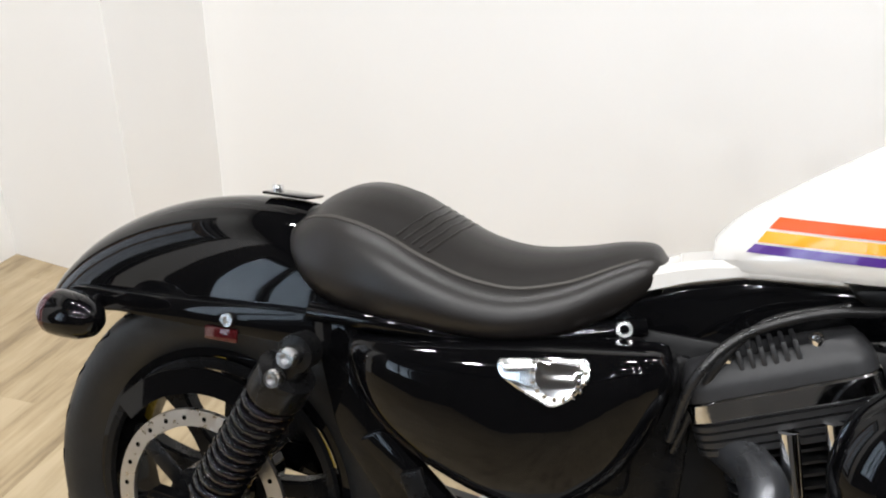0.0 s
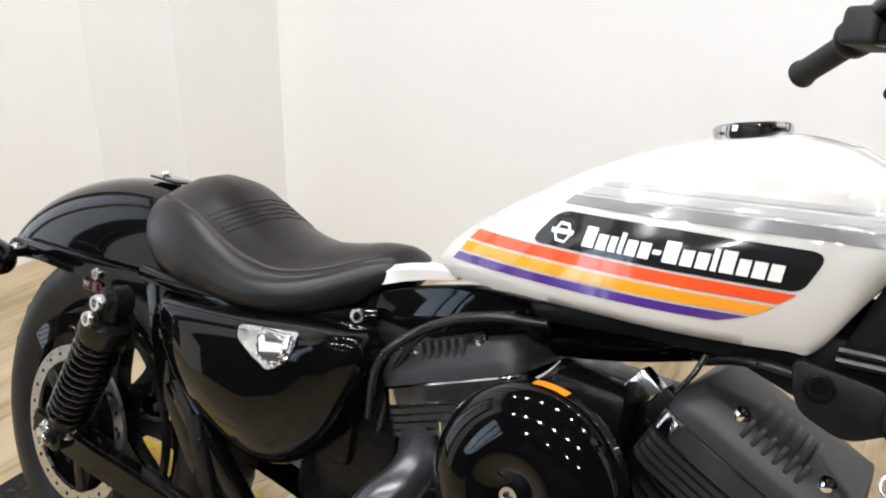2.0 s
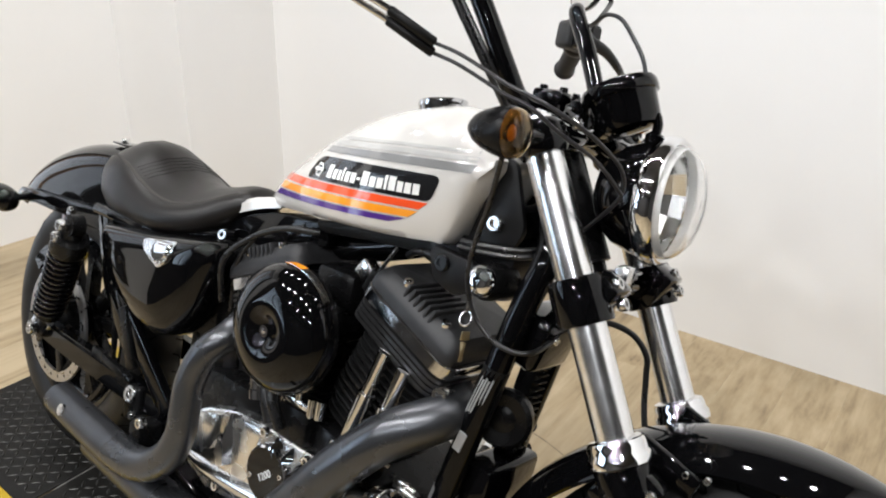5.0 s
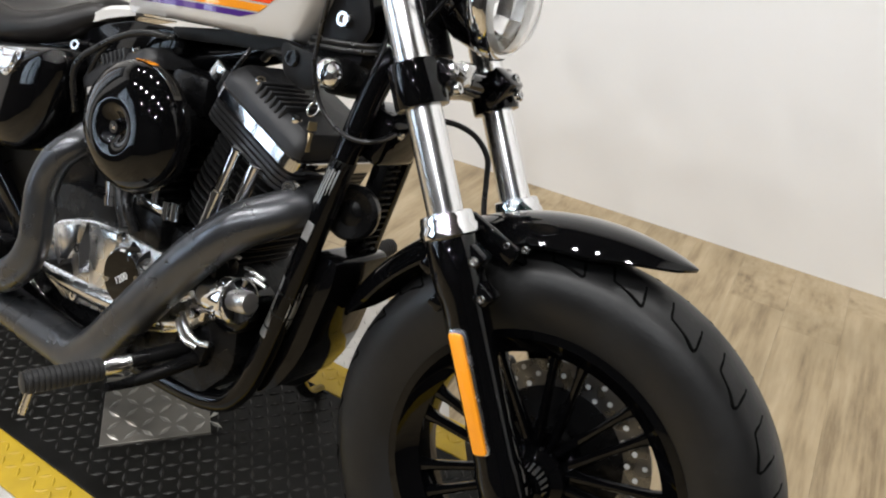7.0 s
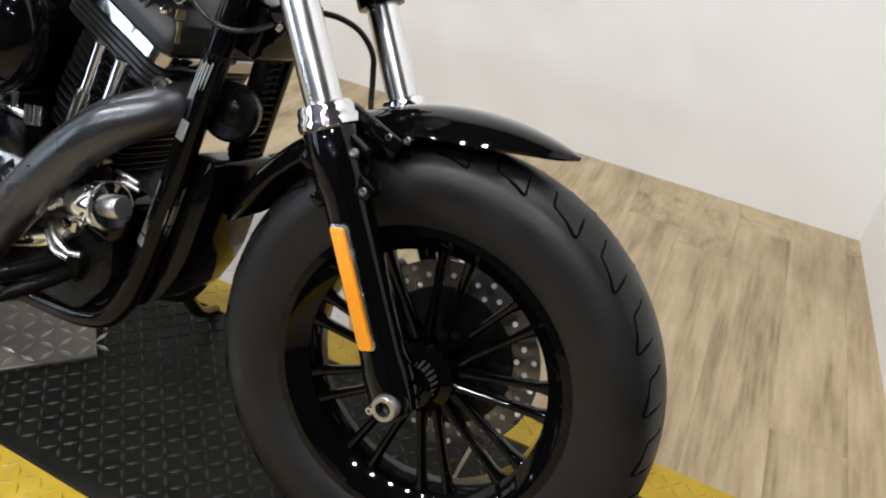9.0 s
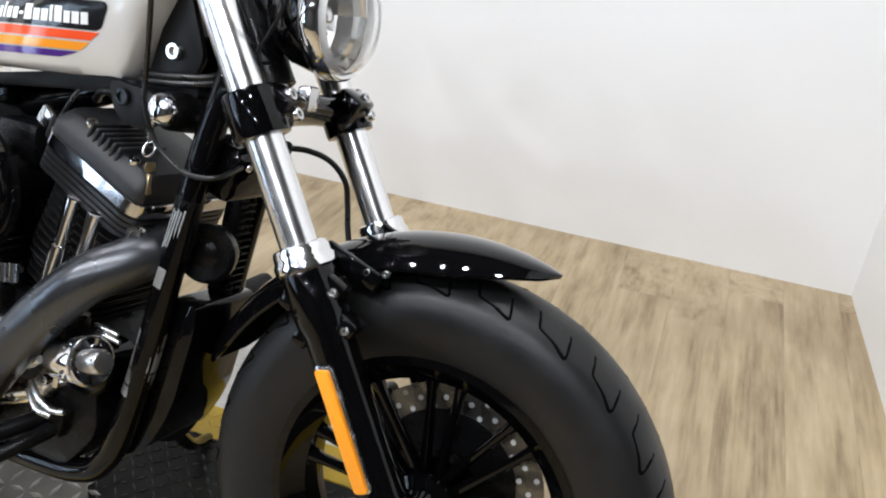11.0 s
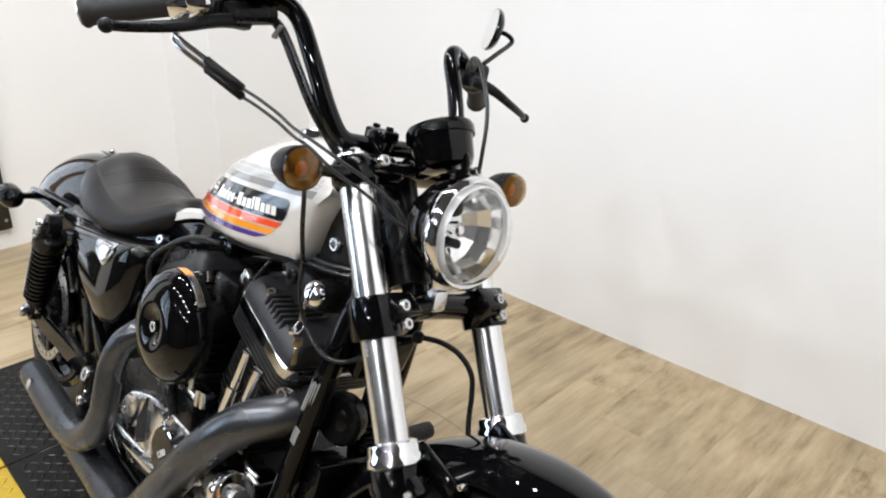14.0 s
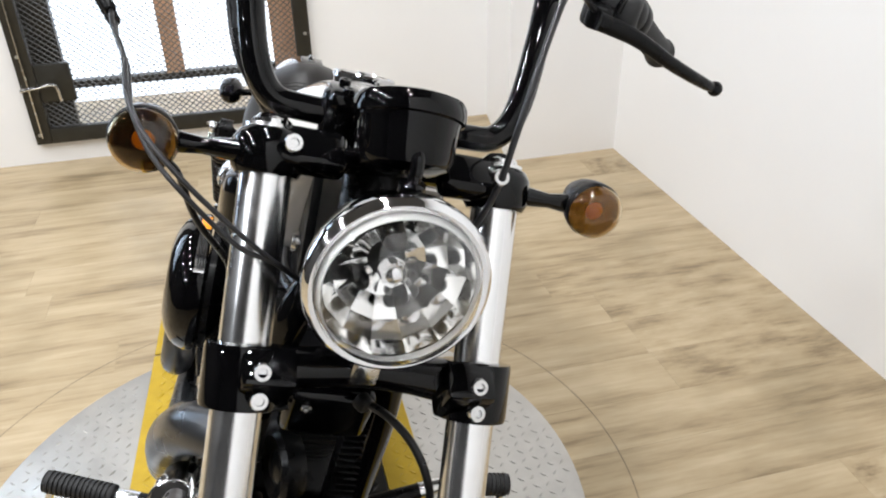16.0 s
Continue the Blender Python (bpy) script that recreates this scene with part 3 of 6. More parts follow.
# front brake disc and caliper, on the bike's left
fd = B()
lathe(fd, [(0.148, 0.062), (0.148, 0.067), (0.105, 0.067), (0.105, 0.062)], (FWX, 0, FWZ), (0, 1, 0), 64, closed=True)
disc_ob = fpart("brake_disc", fd, M_DISC, front_wheel, "drilled steel brake disc")
# white spots on the uncut disc paint the brightness seen through its holes
for ring_r, cnt, ph in ((0.113, 20, 0.0), (0.126, 20, 0.5), (0.139, 20, 0.0)):
    for k in range(cnt):
        a = math.tau * (k + ph) / cnt
        h = lathe(B(), [(0.0042, 0), (0.0042, 0.0008), (0, 0.0008)], (FWX + ring_r * math.cos(a), 0.0615, FWZ + ring_r * math.sin(a)), (0, -1, 0), 10)
        fpart("hole", h, M_LETTER, disc_ob)
carrier = B()
lathe(carrier, [(0.03, 0.055), (0.108, 0.06), (0.108, 0.066), (0.03, 0.066)], (FWX, 0, FWZ), (0, 1, 0), 48, closed=True)
fpart("disc_carrier", carrier, M_SATIN, front_wheel)
cal = B()
box(cal, (0.1, 0.06, 0.065), pose(1.39, 0.075, 0.385, 0, 60, 0), 0.012, 3)
fpart("brake_caliper", cal, M_SATIN)
rd = B()
lathe(rd, [(0.1375, -0.091), (0.137, -0.097), (0.113, -0.097), (0.112, -0.091)], (RWX, 0, RWZ), (0, 1, 0), 72, closed=True)
rdo = part("brake_disc", rd, M_RIM, rear_wheel, "bright drilled steel brake disc")
# dark spots on the uncut disc paint the shade in its holes
for k in range(24):
    a = math.tau * k / 24
    part("hole", lathe(B(), [(0.0036, 0), (0.0036, 0.0008), (0, 0.0008)], (RWX + 0.125 * math.cos(a), -0.0966, RWZ + 0.125 * math.sin(a)), (0, -1, 0), 10), M_RECESS_SHADE, rdo)
for k in range(5):
    a = math.tau * k / 5
    arm = box(B(), (0.075, 0.006, 0.026), Matrix.Translation((RWX, -0.094, RWZ)) @ Matrix.Rotation(a, 4, "Y") @ Matrix.Translation((0.08, 0, 0)), 0.003)
    part("disc_carrier", arm, M_SATIN, rdo)
part("rim_lip", lathe(B(), [(0.2, -0.055), (0.197, -0.062), (0.186, -0.062), (0.182, -0.055)], (RWX, 0, RWZ), (0, 1, 0), 64, closed=True), M_SATIN, rear_wheel)
part("disc_hub", lathe(B(), [(0.052, 0.0), (0.052, 0.045), (0.03, 0.048), (0.0, 0.048)], (RWX, -0.05, RWZ), (0, -1, 0), 32), M_SATIN, rdo)

guard = B()
loft(guard, [[(RWX + r_ * math.cos(q), y_, RWZ + r_ * math.sin(q)) for r_, y_ in ((0.158, -0.092), (0.158, -0.086), (0.19, -0.08), (0.193, -0.083), (0.192, -0.09))] for q in (radians(72 + 71 * k / 16) for k in range(17))])
part("wheel_guard", guard, M_BLACK, bike, "gloss black crescent guard over the rim")

# fork
RAKE = radians(29.2)
FD = Vector((math.sin(RAKE), 0, -math.cos(RAKE)))


def fax(z, y):
    """A point on a fork leg's axis at that height."""
    k = (0.657 - z) / math.cos(RAKE)
    return Vector((1.325, y, 0.657)) + FD * k


for sgn in (-1, 1):
    y = sgn * 0.118 if sgn > 0 else -0.115
    leg = fpart("fork_leg", tube(B(), [fax(1.02, y), fax(0.62, y)], 0.0242, 32), M_FORK, None, "polished chrome fork tube")
    nut = lathe(B(), [(0.0285, 0), (0.034, 0.002), (0.036, 0.008), (0.036, 0.016), (0.039, 0.02), (0.039, 0.03), (0.034, 0.034)], fax(0.672, y), FD, 32)
    fpart("fork_collar", nut, M_CHROME, leg, "chrome collar nut")
    sl = lathe(B(), [(0.033, 0), (0.035, 0.004), (0.035, 0.07), (0.031, 0.085), (0.031, 0.3), (0.034, 0.315), (0.034, 0.35), (0.03, 0.375), (0.012, 0.385)], fax(0.648, y), FD, 32)
    fpart("slider", sl, M_BLACK, leg, "gloss black fork slider")
    for off in (0.035, 0.085):
        br, br2 = B(), B()
        box(br, (0.03, 0.03, 0.022), Matrix.Translation(fax(0.648, y) + FD * off + Vector((0.028, 0, 0.016))) @ pose(0, 0, 0, 0, 28.5, 0), 0.005)
        box(br2, (0.022, 0.03, 0.022), Matrix.Translation(fax(0.648, y) + FD * off + Vector((-0.03, 0, -0.016))) @ pose(0, 0, 0, 0, 28.5, 0), 0.005)
        fpart("fender_bracket", br, M_BLACK, leg)
        fpart("fender_bracket", br2, M_BLACK, leg)
    for off in (0.04, 0.088):
        bb = bolt(B(), fax(0.648, y) + FD * off + Vector((0.03, sgn * 0.015, 0.016)), (0, sgn, 0), 0.006)
        fpart("bracket_bolt", bb, M_STEEL, leg)
    axb = B()
    lathe(axb, [(0.0175, 0), (0.0175, 0.022), (0.016, 0.024), (0.0105, 0.024), (0.01, 0.008), (0, 0.008)], (1.508, sgn * 0.133, 0.336), (0, sgn, 0), 24)
    fpart("axle_end", axb, M_RIM, leg, "bright hollow steel axle end")
    lug = B()
    tube(lug, [(1.506, sgn * 0.09, 0.336), (1.506, sgn * 0.136, 0.335)], 0.027, 24)
    fpart("axle_lug", lug, M_BLACK, leg)
    pinch = bolt(B(), (1.486, sgn * 0.138, 0.318), (0, sgn, 0), 0.006)
    fpart("pinch_bolt", pinch, M_STEEL, leg)
    # lower clamp collar with its pinch ears
    col = B()
    lathe(col, [(0.0265, -0.03), (0.035, -0.029), (0.036, -0.025), (0.036, 0.025), (0.035, 0.029), (0.0265, 0.03)], fax(0.817, y), FD, 32)
    box(col, (0.04, 0.05, 0.054), Matrix.Translation(fax(0.822, y) + Vector((0.0195, -sgn * 0.02, 0.006))) @ pose(0, 0, 0, 0, 28.5, 0), 0.006)
    clampo = fpart("lower_clamp", col, M_BLACK, None, "gloss black lower fork clamp")
    for k in (-0.0125, 0.0125):
        cb = bolt(B(), fax(0.822, y) + FD * k + Vector((0.0435, -sgn * 0.0135, 0.0145)), (math.cos(RAKE), 0, math.sin(RAKE)), 0.0088, 0.006)
        fpart("clamp_bolt", cb, M_STEEL, clampo, "bright socket-head bolt")
    # upper clamp cap with the indicator's stalk
    cap = B()
    lathe(cap, [(0.029, 0.03), (0.034, 0.022), (0.034, -0.002), (0.029, -0.011), (0.02, -0.016), (0.0, -0.018)], fax(1.005, y), FD, 28)
    box(cap, (0.045, 0.07, 0.028), Matrix.Translation(fax(1.003, y) + Vector((0.012, -sgn * 0.035, 0.006))) @ pose(0, 0, 0, 0, 28.5, 0), 0.009, 3)
    uc = fpart("upper_clamp", cap, M_BLACK, None, "gloss black upper fork clamp")
    fpart("clamp_bolt", bolt(B(), fax(1.005, y) + Vector((0.04, -sgn * 0.016, 0.02)), (math.cos(RAKE), 0, math.sin(RAKE)), 0.009, 0.006), M_STEEL, uc)
    fpart("fork_cap", lathe(B(), [(0.018, 0), (0.019, 0.006), (0.012, 0.012), (0, 0.013)], fax(1.005, y) - FD * 0.016, -FD, 20), M_CHROME, uc)
    # bullet indicator
    sx, sy, sz = 1.1, sgn * 0.2235, 0.998
    FK0 = FK
    FK = FK @ Matrix.Translation((sx + 0.03, sy, sz)) @ Matrix.Scale(0.91, 4) @ Matrix.Translation((-sx - 0.03, -sy, -sz))
    body = B()
    lathe(body, [(0.0, -0.004), (0.009, -0.002), (0.018, 0.007), (0.025, 0.02), (0.030, 0.036), (0.0325, 0.05), (0.033, 0.058), (0.0318, 0.06), (0.031, 0.056), (0.02, 0.03), (0.0, 0.02)], (sx, sy, sz), (1, 0, 0.04), 32)
    stalk = B()
    tube(stalk, [(1.145, sgn * 0.125, 1.0), (1.143, sgn * 0.17, 0.998), (1.138, sgn * 0.21, 0.996)], [0.013, 0.0085, 0.013], 16)
    ind = fpart("turn_signal", body, M_SATIN, None, "black bullet turn signal with smoked amber lens")
    fpart("stalk", stalk, M_BLACK, ind)
    lens = B()
    lathe(lens, [(0.0315, 0.058), (0.0315, 0.064), (0.0295, 0.07), (0.022, 0.076), (0.011, 0.079), (0, 0.0795), (0, 0.077), (0.0105, 0.0765), (0.021, 0.0738), (0.0275, 0.0685), (0.0295, 0.0635), (0.0295, 0.058)], (sx, sy, sz), (1, 0, 0.04), 32, closed=True, caps=False)
    fpart("lens", lens, M_SMOKE, ind, "smoked amber lens")
    fpart("bulb", lathe(B(), [(0.0, 0.036), (0.012, 0.038), (0.0155, 0.047), (0.0135, 0.056), (0.006, 0.062), (0, 0.063)], (sx, sy, sz), (1, 0, 0.04), 20), M_BULB, ind)
    fpart("signal_reflector", lathe(B(), [(0.0312, 0.0585), (0.026, 0.048), (0.018, 0.04), (0.008, 0.036), (0.0, 0.035)], (sx, sy, sz), (1, 0, 0.04), 28), M_SIGNAL, ind)
    FK = FK0

refl = B()
prism(refl, round_poly([(1.38, 0.537), (1.398, 0.541), (1.474, 0.404), (1.457, 0.398)], 0.005), -0.15, -0.156, 0.0015)
rf = fpart("side_reflector", refl, M_AMBER, None, "long amber reflector on the fork slider")
rb = B()
prism(rb, round_poly([(1.377, 0.540), (1.4, 0.545), (1.477, 0.403), (1.455, 0.395)], 0.006), -0.143, -0.1502, 0.001)
fpart("reflector_back", rb, M_STEEL, rf)

# lower and upper bridges, and the stem
lb_ = B()
rings = []
for yy, hw, hh in ((-0.1, 0.022, 0.024), (-0.05, 0.03, 0.02), (0, 0.036, 0.022), (0.05, 0.03, 0.02), (0.1, 0.022, 0.024)):
    c = fax(0.822, yy) + Vector((-0.018 * (1 - abs(yy) / 0.1), 0, 0))
    a, b = Vector((math.cos(RAKE), 0, math.sin(RAKE))), FD
    rings.append([c + a * (hw * math.cos(t)) + b * (hh * math.sin(t)) for t in (math.tau * k / 16 for k in range(16))])
loft(lb_, rings)
fpart("lower_bridge", lb_, M_BLACK)
ub = B()
rings = []
for yy, hw, hh in ((-0.1, 0.024, 0.014), (-0.05, 0.032, 0.013), (0, 0.042, 0.014), (0.05, 0.032, 0.013), (0.1, 0.024, 0.014)):
    c = fax(1.0, yy) + Vector((-0.012 * (1 - abs(yy) / 0.1), 0, 0))
    rings.append([c + a * (hw * math.cos(t)) + b * (hh * math.sin(t)) for t in (math.tau * k / 16 for k in range(16))])
loft(ub, rings)
fpart("upper_bridge", ub, M_BLACK)
fpart("steering_stem", tube(B(), [fax(1.01, 0) + Vector((-0.035, 0, 0)), fax(0.8, 0) + Vector((-0.03, 0, 0))], 0.02, 20), M_SATIN)

# headlamp
STEER = FK
LC, LA = Vector((1.271, -0.003, 0.951)), Vector((math.cos(0.06), 0, math.sin(0.06)))
FK = STEER @ Matrix.Translation(LC) @ Matrix.Scale(1.0, 4) @ Matrix.Translation(-LC)
bucket = lathe(B(), [(0.0, -0.092), (0.025, -0.09), (0.05, -0.078), (0.067, -0.055), (0.076, -0.025), (0.078, -0.006), (0.075, 0.0), (0.07, -0.004), (0.06, -0.05), (0.0, -0.075)], LC, LA, 48)
lampo = fpart("headlamp", bucket, M_BLACK, None, "round headlamp with chrome ring and clear lens")
fpart("lamp_ring", lathe(B(), [(0.079, -0.016), (0.082, -0.012), (0.0835, -0.002), (0.082, 0.008), (0.078, 0.012), (0.073, 0.011), (0.0715, 0.006), (0.0715, -0.012)], LC, LA, 64, closed=True), M_CHROME, lampo, "chrome trim ring")
s1 = LA.orthogonal().normalized()
s2 = LA.cross(s1)
cup = ((0.0715, 0.002), (0.066, -0.014), (0.054, -0.031), (0.036, -0.046), (0.016, -0.055))
refl_b = B()
loft(refl_b, [[LC + LA * hh + rr_ * (math.cos(q) * s1 + math.sin(q) * s2) for q in (math.tau * (k + 0.5) / 14 for k in range(14))] for rr_, hh in cup], caps=False)
fpart("reflector", refl_b, M_REFLECTOR, lampo, "faceted bright reflector", sharp=1)
fpart("reflector_back", lathe(B(), [(0.019, -0.054), (0.019, -0.058), (0.0, -0.058)], LC, LA, 24), M_SATIN, lampo)
fpart("bulb_shield", lathe(B(), [(0.0, -0.055), (0.0075, -0.054), (0.0085, -0.04), (0.0125, -0.034), (0.0135, -0.024), (0.0115, -0.016), (0.006, -0.0115), (0.0, -0.0105)], LC, LA, 24), M_CHROME, lampo, "bright domed bulb shield")
for dy, dz, k in ((-0.004, 0.03, 1.35), (-0.024, -0.016, 0.85), (0.013, -0.022, 0.85)):
    pb = lathe(B(), [(0.0, -0.05), (0.0085 * k, -0.05), (0.009 * k, -0.03), (0.0075 * k, -0.025), (0.003 * k, -0.0225), (0.0, -0.022)], LC + Vector((0, dy, dz)), LA, 18)
    fpart("pilot_bulb", pb, M_BLACK, lampo, "dark tinted pilot bulb")
fpart("lens_edge", lathe(B(), [(0.0716, 0.005), (0.0706, 0.0105), (0.0678, 0.0175), (0.067, 0.0168), (0.069, 0.0095), (0.0698, 0.005)], LC, LA, 48, closed=True), M_FROST, lampo, "pale frosted lens edge")
glass = lathe(B(), [(0.0745, 0.004), (0.0738, 0.012), (0.068, 0.024), (0.056, 0.0335), (0.036, 0.0405), (0.018, 0.043), (0.0, 0.0438), (0.0, 0.0413), (0.018, 0.0405), (0.035, 0.038), (0.0545, 0.031), (0.066, 0.022), (0.0712, 0.011), (0.072, 0.004)], LC, LA, 48, closed=True, caps=False)
lens_ob = fpart("lens", glass, M_GLASS, lampo, "clear domed glass lens")
lens_ob.visible_shadow = False
bt = tube(B(), [LC + Vector((-0.035, 0, 0.07)), LC + Vector((-0.035, 0, 0.096)), LC + Vector((-0.05, 0, 0.102)), fax(0.995, 0) + Vector((0.02, 0, 0.012))], 0.0065, 12)
fpart("lamp_bracket", bt, M_BLACK, lampo)
fpart("lamp_stud", lathe(B(), [(0.008, 0), (0.012, 0.004), (0.012, 0.014), (0.006, 0.018)], LC + Vector((-0.035, 0, 0.066)), (0, 0, 1), 16), M_BLACK, lampo)
FK = STEER
ab = B()
box(ab, (0.022, 0.03, 0.034), Matrix.Translation((1.24, -0.003, 0.84)), 0.006)
fpart("lamp_mount", ab, M_STEEL, lampo, "bare metal mounting block")

# speedometer
SA = Vector((-0.5, 0, 0.866)).normalized()
SC0 = Vector((1.196, -0.004, 1.04))
FK = STEER @ Matrix.Translation(SC0) @ Matrix.Scale(0.89, 4) @ Matrix.Translation(-SC0)
can = lathe(B(), [(0.0, -0.018), (0.03, -0.017), (0.044, -0.012), (0.049, -0.003), (0.052, 0.03), (0.0535, 0.034), (0.0535, 0.036)], SC0, SA, 48)
sp_ = fpart("speedometer", can, M_BLACK, None, "gloss black round speedometer housing")
fpart("bezel", lathe(B(), [(0.0525, 0.034), (0.057, 0.036), (0.058, 0.041), (0.058, 0.05), (0.055, 0.056), (0.05, 0.058), (0.047, 0.055), (0.047, 0.045)], SC0, SA, 48), M_BLACK, sp_)
fpart("dial", lathe(B(), [(0.048, 0.048), (0.0, 0.0485)], SC0, SA, 40), M_PLASTIC, sp_)
fpart("dial_glass", lathe(B(), [(0.0485, 0.053), (0.0, 0.056), (0.0, 0.054), (0.0485, 0.051)], SC0, SA, 40), M_GLASS, sp_)
FK = STEER
sb = B()
tube(sb, [SC0 + Vector((-0.02, 0, -0.015)), (1.15, 0, 1.012), (1.115, 0, 1.015)], 0.012, 14)
fpart("speedometer_bracket", sb, M_BLACK, sp_)

# handlebar
bars = B()
half = [(1.1, 0.0, 1.036), (1.099, 0.08, 1.036), (1.094, 0.117, 1.041), (1.079, 0.138, 1.074), (1.039, 0.153, 1.142), (1.006, 0.163, 1.19), (0.987, 0.188, 1.207), (0.962, 0.245, 1.196), (0.93, 0.32, 1.168), (0.88, 0.396, 1.135)]
tube(bars, [(x, -y, z) for x, y, z in half[:0:-1]] + half, 0.0135, 18, 5)
hb_ = fpart("handlebar", bars, M_BLACK, None, "gloss black drag handlebar")
for sgn in (-1, 1):
    rs = B()
    lathe(rs, [(0.02, 0), (0.021, 0.025), (0.022, 0.04), (0.021, 0.05), (0.016, 0.054), (0, 0.055)], (1.103, sgn * 0.05, 1.008), (0, 0, 1), 24)
    box(rs, (0.046, 0.034, 0.02), Matrix.Translation((1.103, sgn * 0.05, 1.054)), 0.006)
    ris = fpart("riser", rs, M_BLACK, hb_)
    for dx in (-0.015, 0.015):
        rbm = bolt(B(), (1.103 + dx, sgn * 0.05, 1.063), (0, 0, 1), 0.006)
        fpart("riser_bolt", rbm, M_BLACK, ris)
    g0, g1 = Vector((0.932, sgn * 0.322, 1.167)), Vector((0.874, sgn * 0.404, 1.131))
    gd = (g1 - g0)
    gl = gd.length
    grip = lathe(B(), [(0.0165, -0.004), (0.0175, 0), (0.0175, gl * 0.85), (0.0185, gl * 0.93), (0.0205, gl * 0.96), (0.0205, gl), (0.018, gl + 0.003), (0.0, gl + 0.004)], g0, gd, 28)
    fpart("grip", grip, M_GRIP, hb_, "ribbed dark rubber grip")
    fpart("grip_end", lathe(B(), [(0.0165, 0.002), (0.0165, 0.005), (0.014, 0.0065), (0, 0.0065)], g1, gd, 24), M_STEEL, hb_, "dull steel grip end")
    # switch housing, lever, mirror
    hc = Vector((0.944, sgn * 0.299, 1.176))
    hs = lathe(B(), [(0.0155, -0.032), (0.022, -0.03), (0.026, -0.022), (0.0265, -0.004), (0.025, 0.0), (0.0265, 0.004), (0.026, 0.018), (0.022, 0.026), (0.0155, 0.028)], hc, gd, 28)
    hso = fpart("switch_housing", hs, M_CHROME if sgn < 0 else M_PLASTIC, hb_, "chrome throttle housing" if sgn < 0 else "black switch housing")
    pod = box(B(), (0.04, 0.05, 0.034) if sgn < 0 else (0.05, 0.066, 0.048), Matrix.Translation(hc + Vector((0.014, -sgn * 0.03, -0.002 if sgn < 0 else 0.002))) @ pose(0, 0, 0, 0, 0, sgn * -35), 0.009, 3)
    fpart("switch_pod", pod, M_SATIN if sgn < 0 else M_GRIP, hso)
    for dx_, dz_, w_ in ((-0.016, 0.012, 0.012), (-0.018, -0.008, 0.01)):
        fpart("switch_button", box(B(), (0.01, w_, 0.009), Matrix.Translation(hc + Vector((dx_, -sgn * 0.024, dz_))) @ pose(0, 0, 0, 0, 0, sgn * -35), 0.002), M_PLASTIC, hso)
    clampb = box(B(), (0.04, 0.03, 0.03), Matrix.Translation(hc + Vector((0.032, -sgn * 0.052, -0.006))) @ pose(0, 0, 0, 0, 0, sgn * -35), 0.007, 3)
    fpart("control_clamp", clampb, M_SATIN, hb_)
    lv = B()
    pl = [Vector((0.998, sgn * 0.235, 1.168)), Vector((1.008, sgn * 0.285, 1.16)), Vector((1.012, sgn * 0.34, 1.142)), Vector((1.003, sgn * 0.395, 1.128)), Vector((0.992, sgn * 0.424, 1.122))]
    path = curve_points(pl, 6)
    rings = []
    for i, q in enumerate(path):
        t = i / (len(path) - 1)
        wz, wx = 0.011 - 0.005 * t, 0.008 - 0.003 * t
        rings.append([q + Vector((wx * math.cos(b2), 0, wz * math.sin(b2))) for b2 in (math.tau * k / 12 for k in range(12))])
    loft(lv, rings)
    bmesh.ops.create_uvsphere(lv, u_segments=14, v_segments=10, radius=0.0095, matrix=Matrix.Translation(pl[-1]))
    fpart("brake_lever" if sgn < 0 else "clutch_lever", lv, M_SATIN, hb_, "black ball-ended lever")
    ms = B()
    mc = Vector((0.908, 0.362, 1.277)) if sgn > 0 else Vector((0.934, -0.336, 1.288))
    stem = [(0.988, -0.246, 1.2), (0.988, -0.25, 1.225), (0.984, -0.262, 1.252), (0.975, -0.283, 1.276), (0.96, -0.31, 1.286), (0.94, -0.33, 1.287)]
    tube(ms, stem if sgn < 0 else [(0.983, sgn * 0.262, 1.18), (0.982, sgn * 0.27, 1.197), (0.972, sgn * 0.315, 1.225), (0.958, sgn * 0.362, 1.25), (0.953, sgn * 0.376, 1.263), (0.94, sgn * 0.372, 1.272), (0.918, sgn * 0.365, 1.276)], 0.0048, 10)
    mir = fpart("mirror", ms, M_BLACK, hb_, "oval black mirror on a bent stem")
    nrm = Vector((-0.62, -sgn * 0.77, 0.12)).normalized()
    s1 = Vector((0, 1, 0))
    s1 = (s1 - nrm * s1.dot(nrm)).normalized()
    s2 = nrm.cross(s1)
    shell = B()
    rings = []
    for k, hgt in ((0.35, -0.017), (0.75, -0.013), (0.95, -0.006), (1.0, 0.0), (0.97, 0.003), (0.94, 0.003)):
        rings.append([mc + nrm * hgt + s1 * (0.064 * k * math.cos(b2)) + s2 * (0.043 * k * math.copysign(abs(math.sin(b2)) ** 0.85, math.sin(b2))) for b2 in (math.tau * q / 36 for q in range(36))])
    loft(shell, rings)
    fpart("mirror_shell", shell, M_BLACK, mir)
    face = B()
    loft(face, [[mc + nrm * hgt + s1 * (0.06 * math.cos(b2)) + s2 * (0.0398 * math.sin(b2)) for b2 in (math.tau * q / 36 for q in range(36))] for hgt in (0.002, 0.0036)])
    fpart("mirror_glass", face, M_MIRROR, mir, "clear mirror glass")
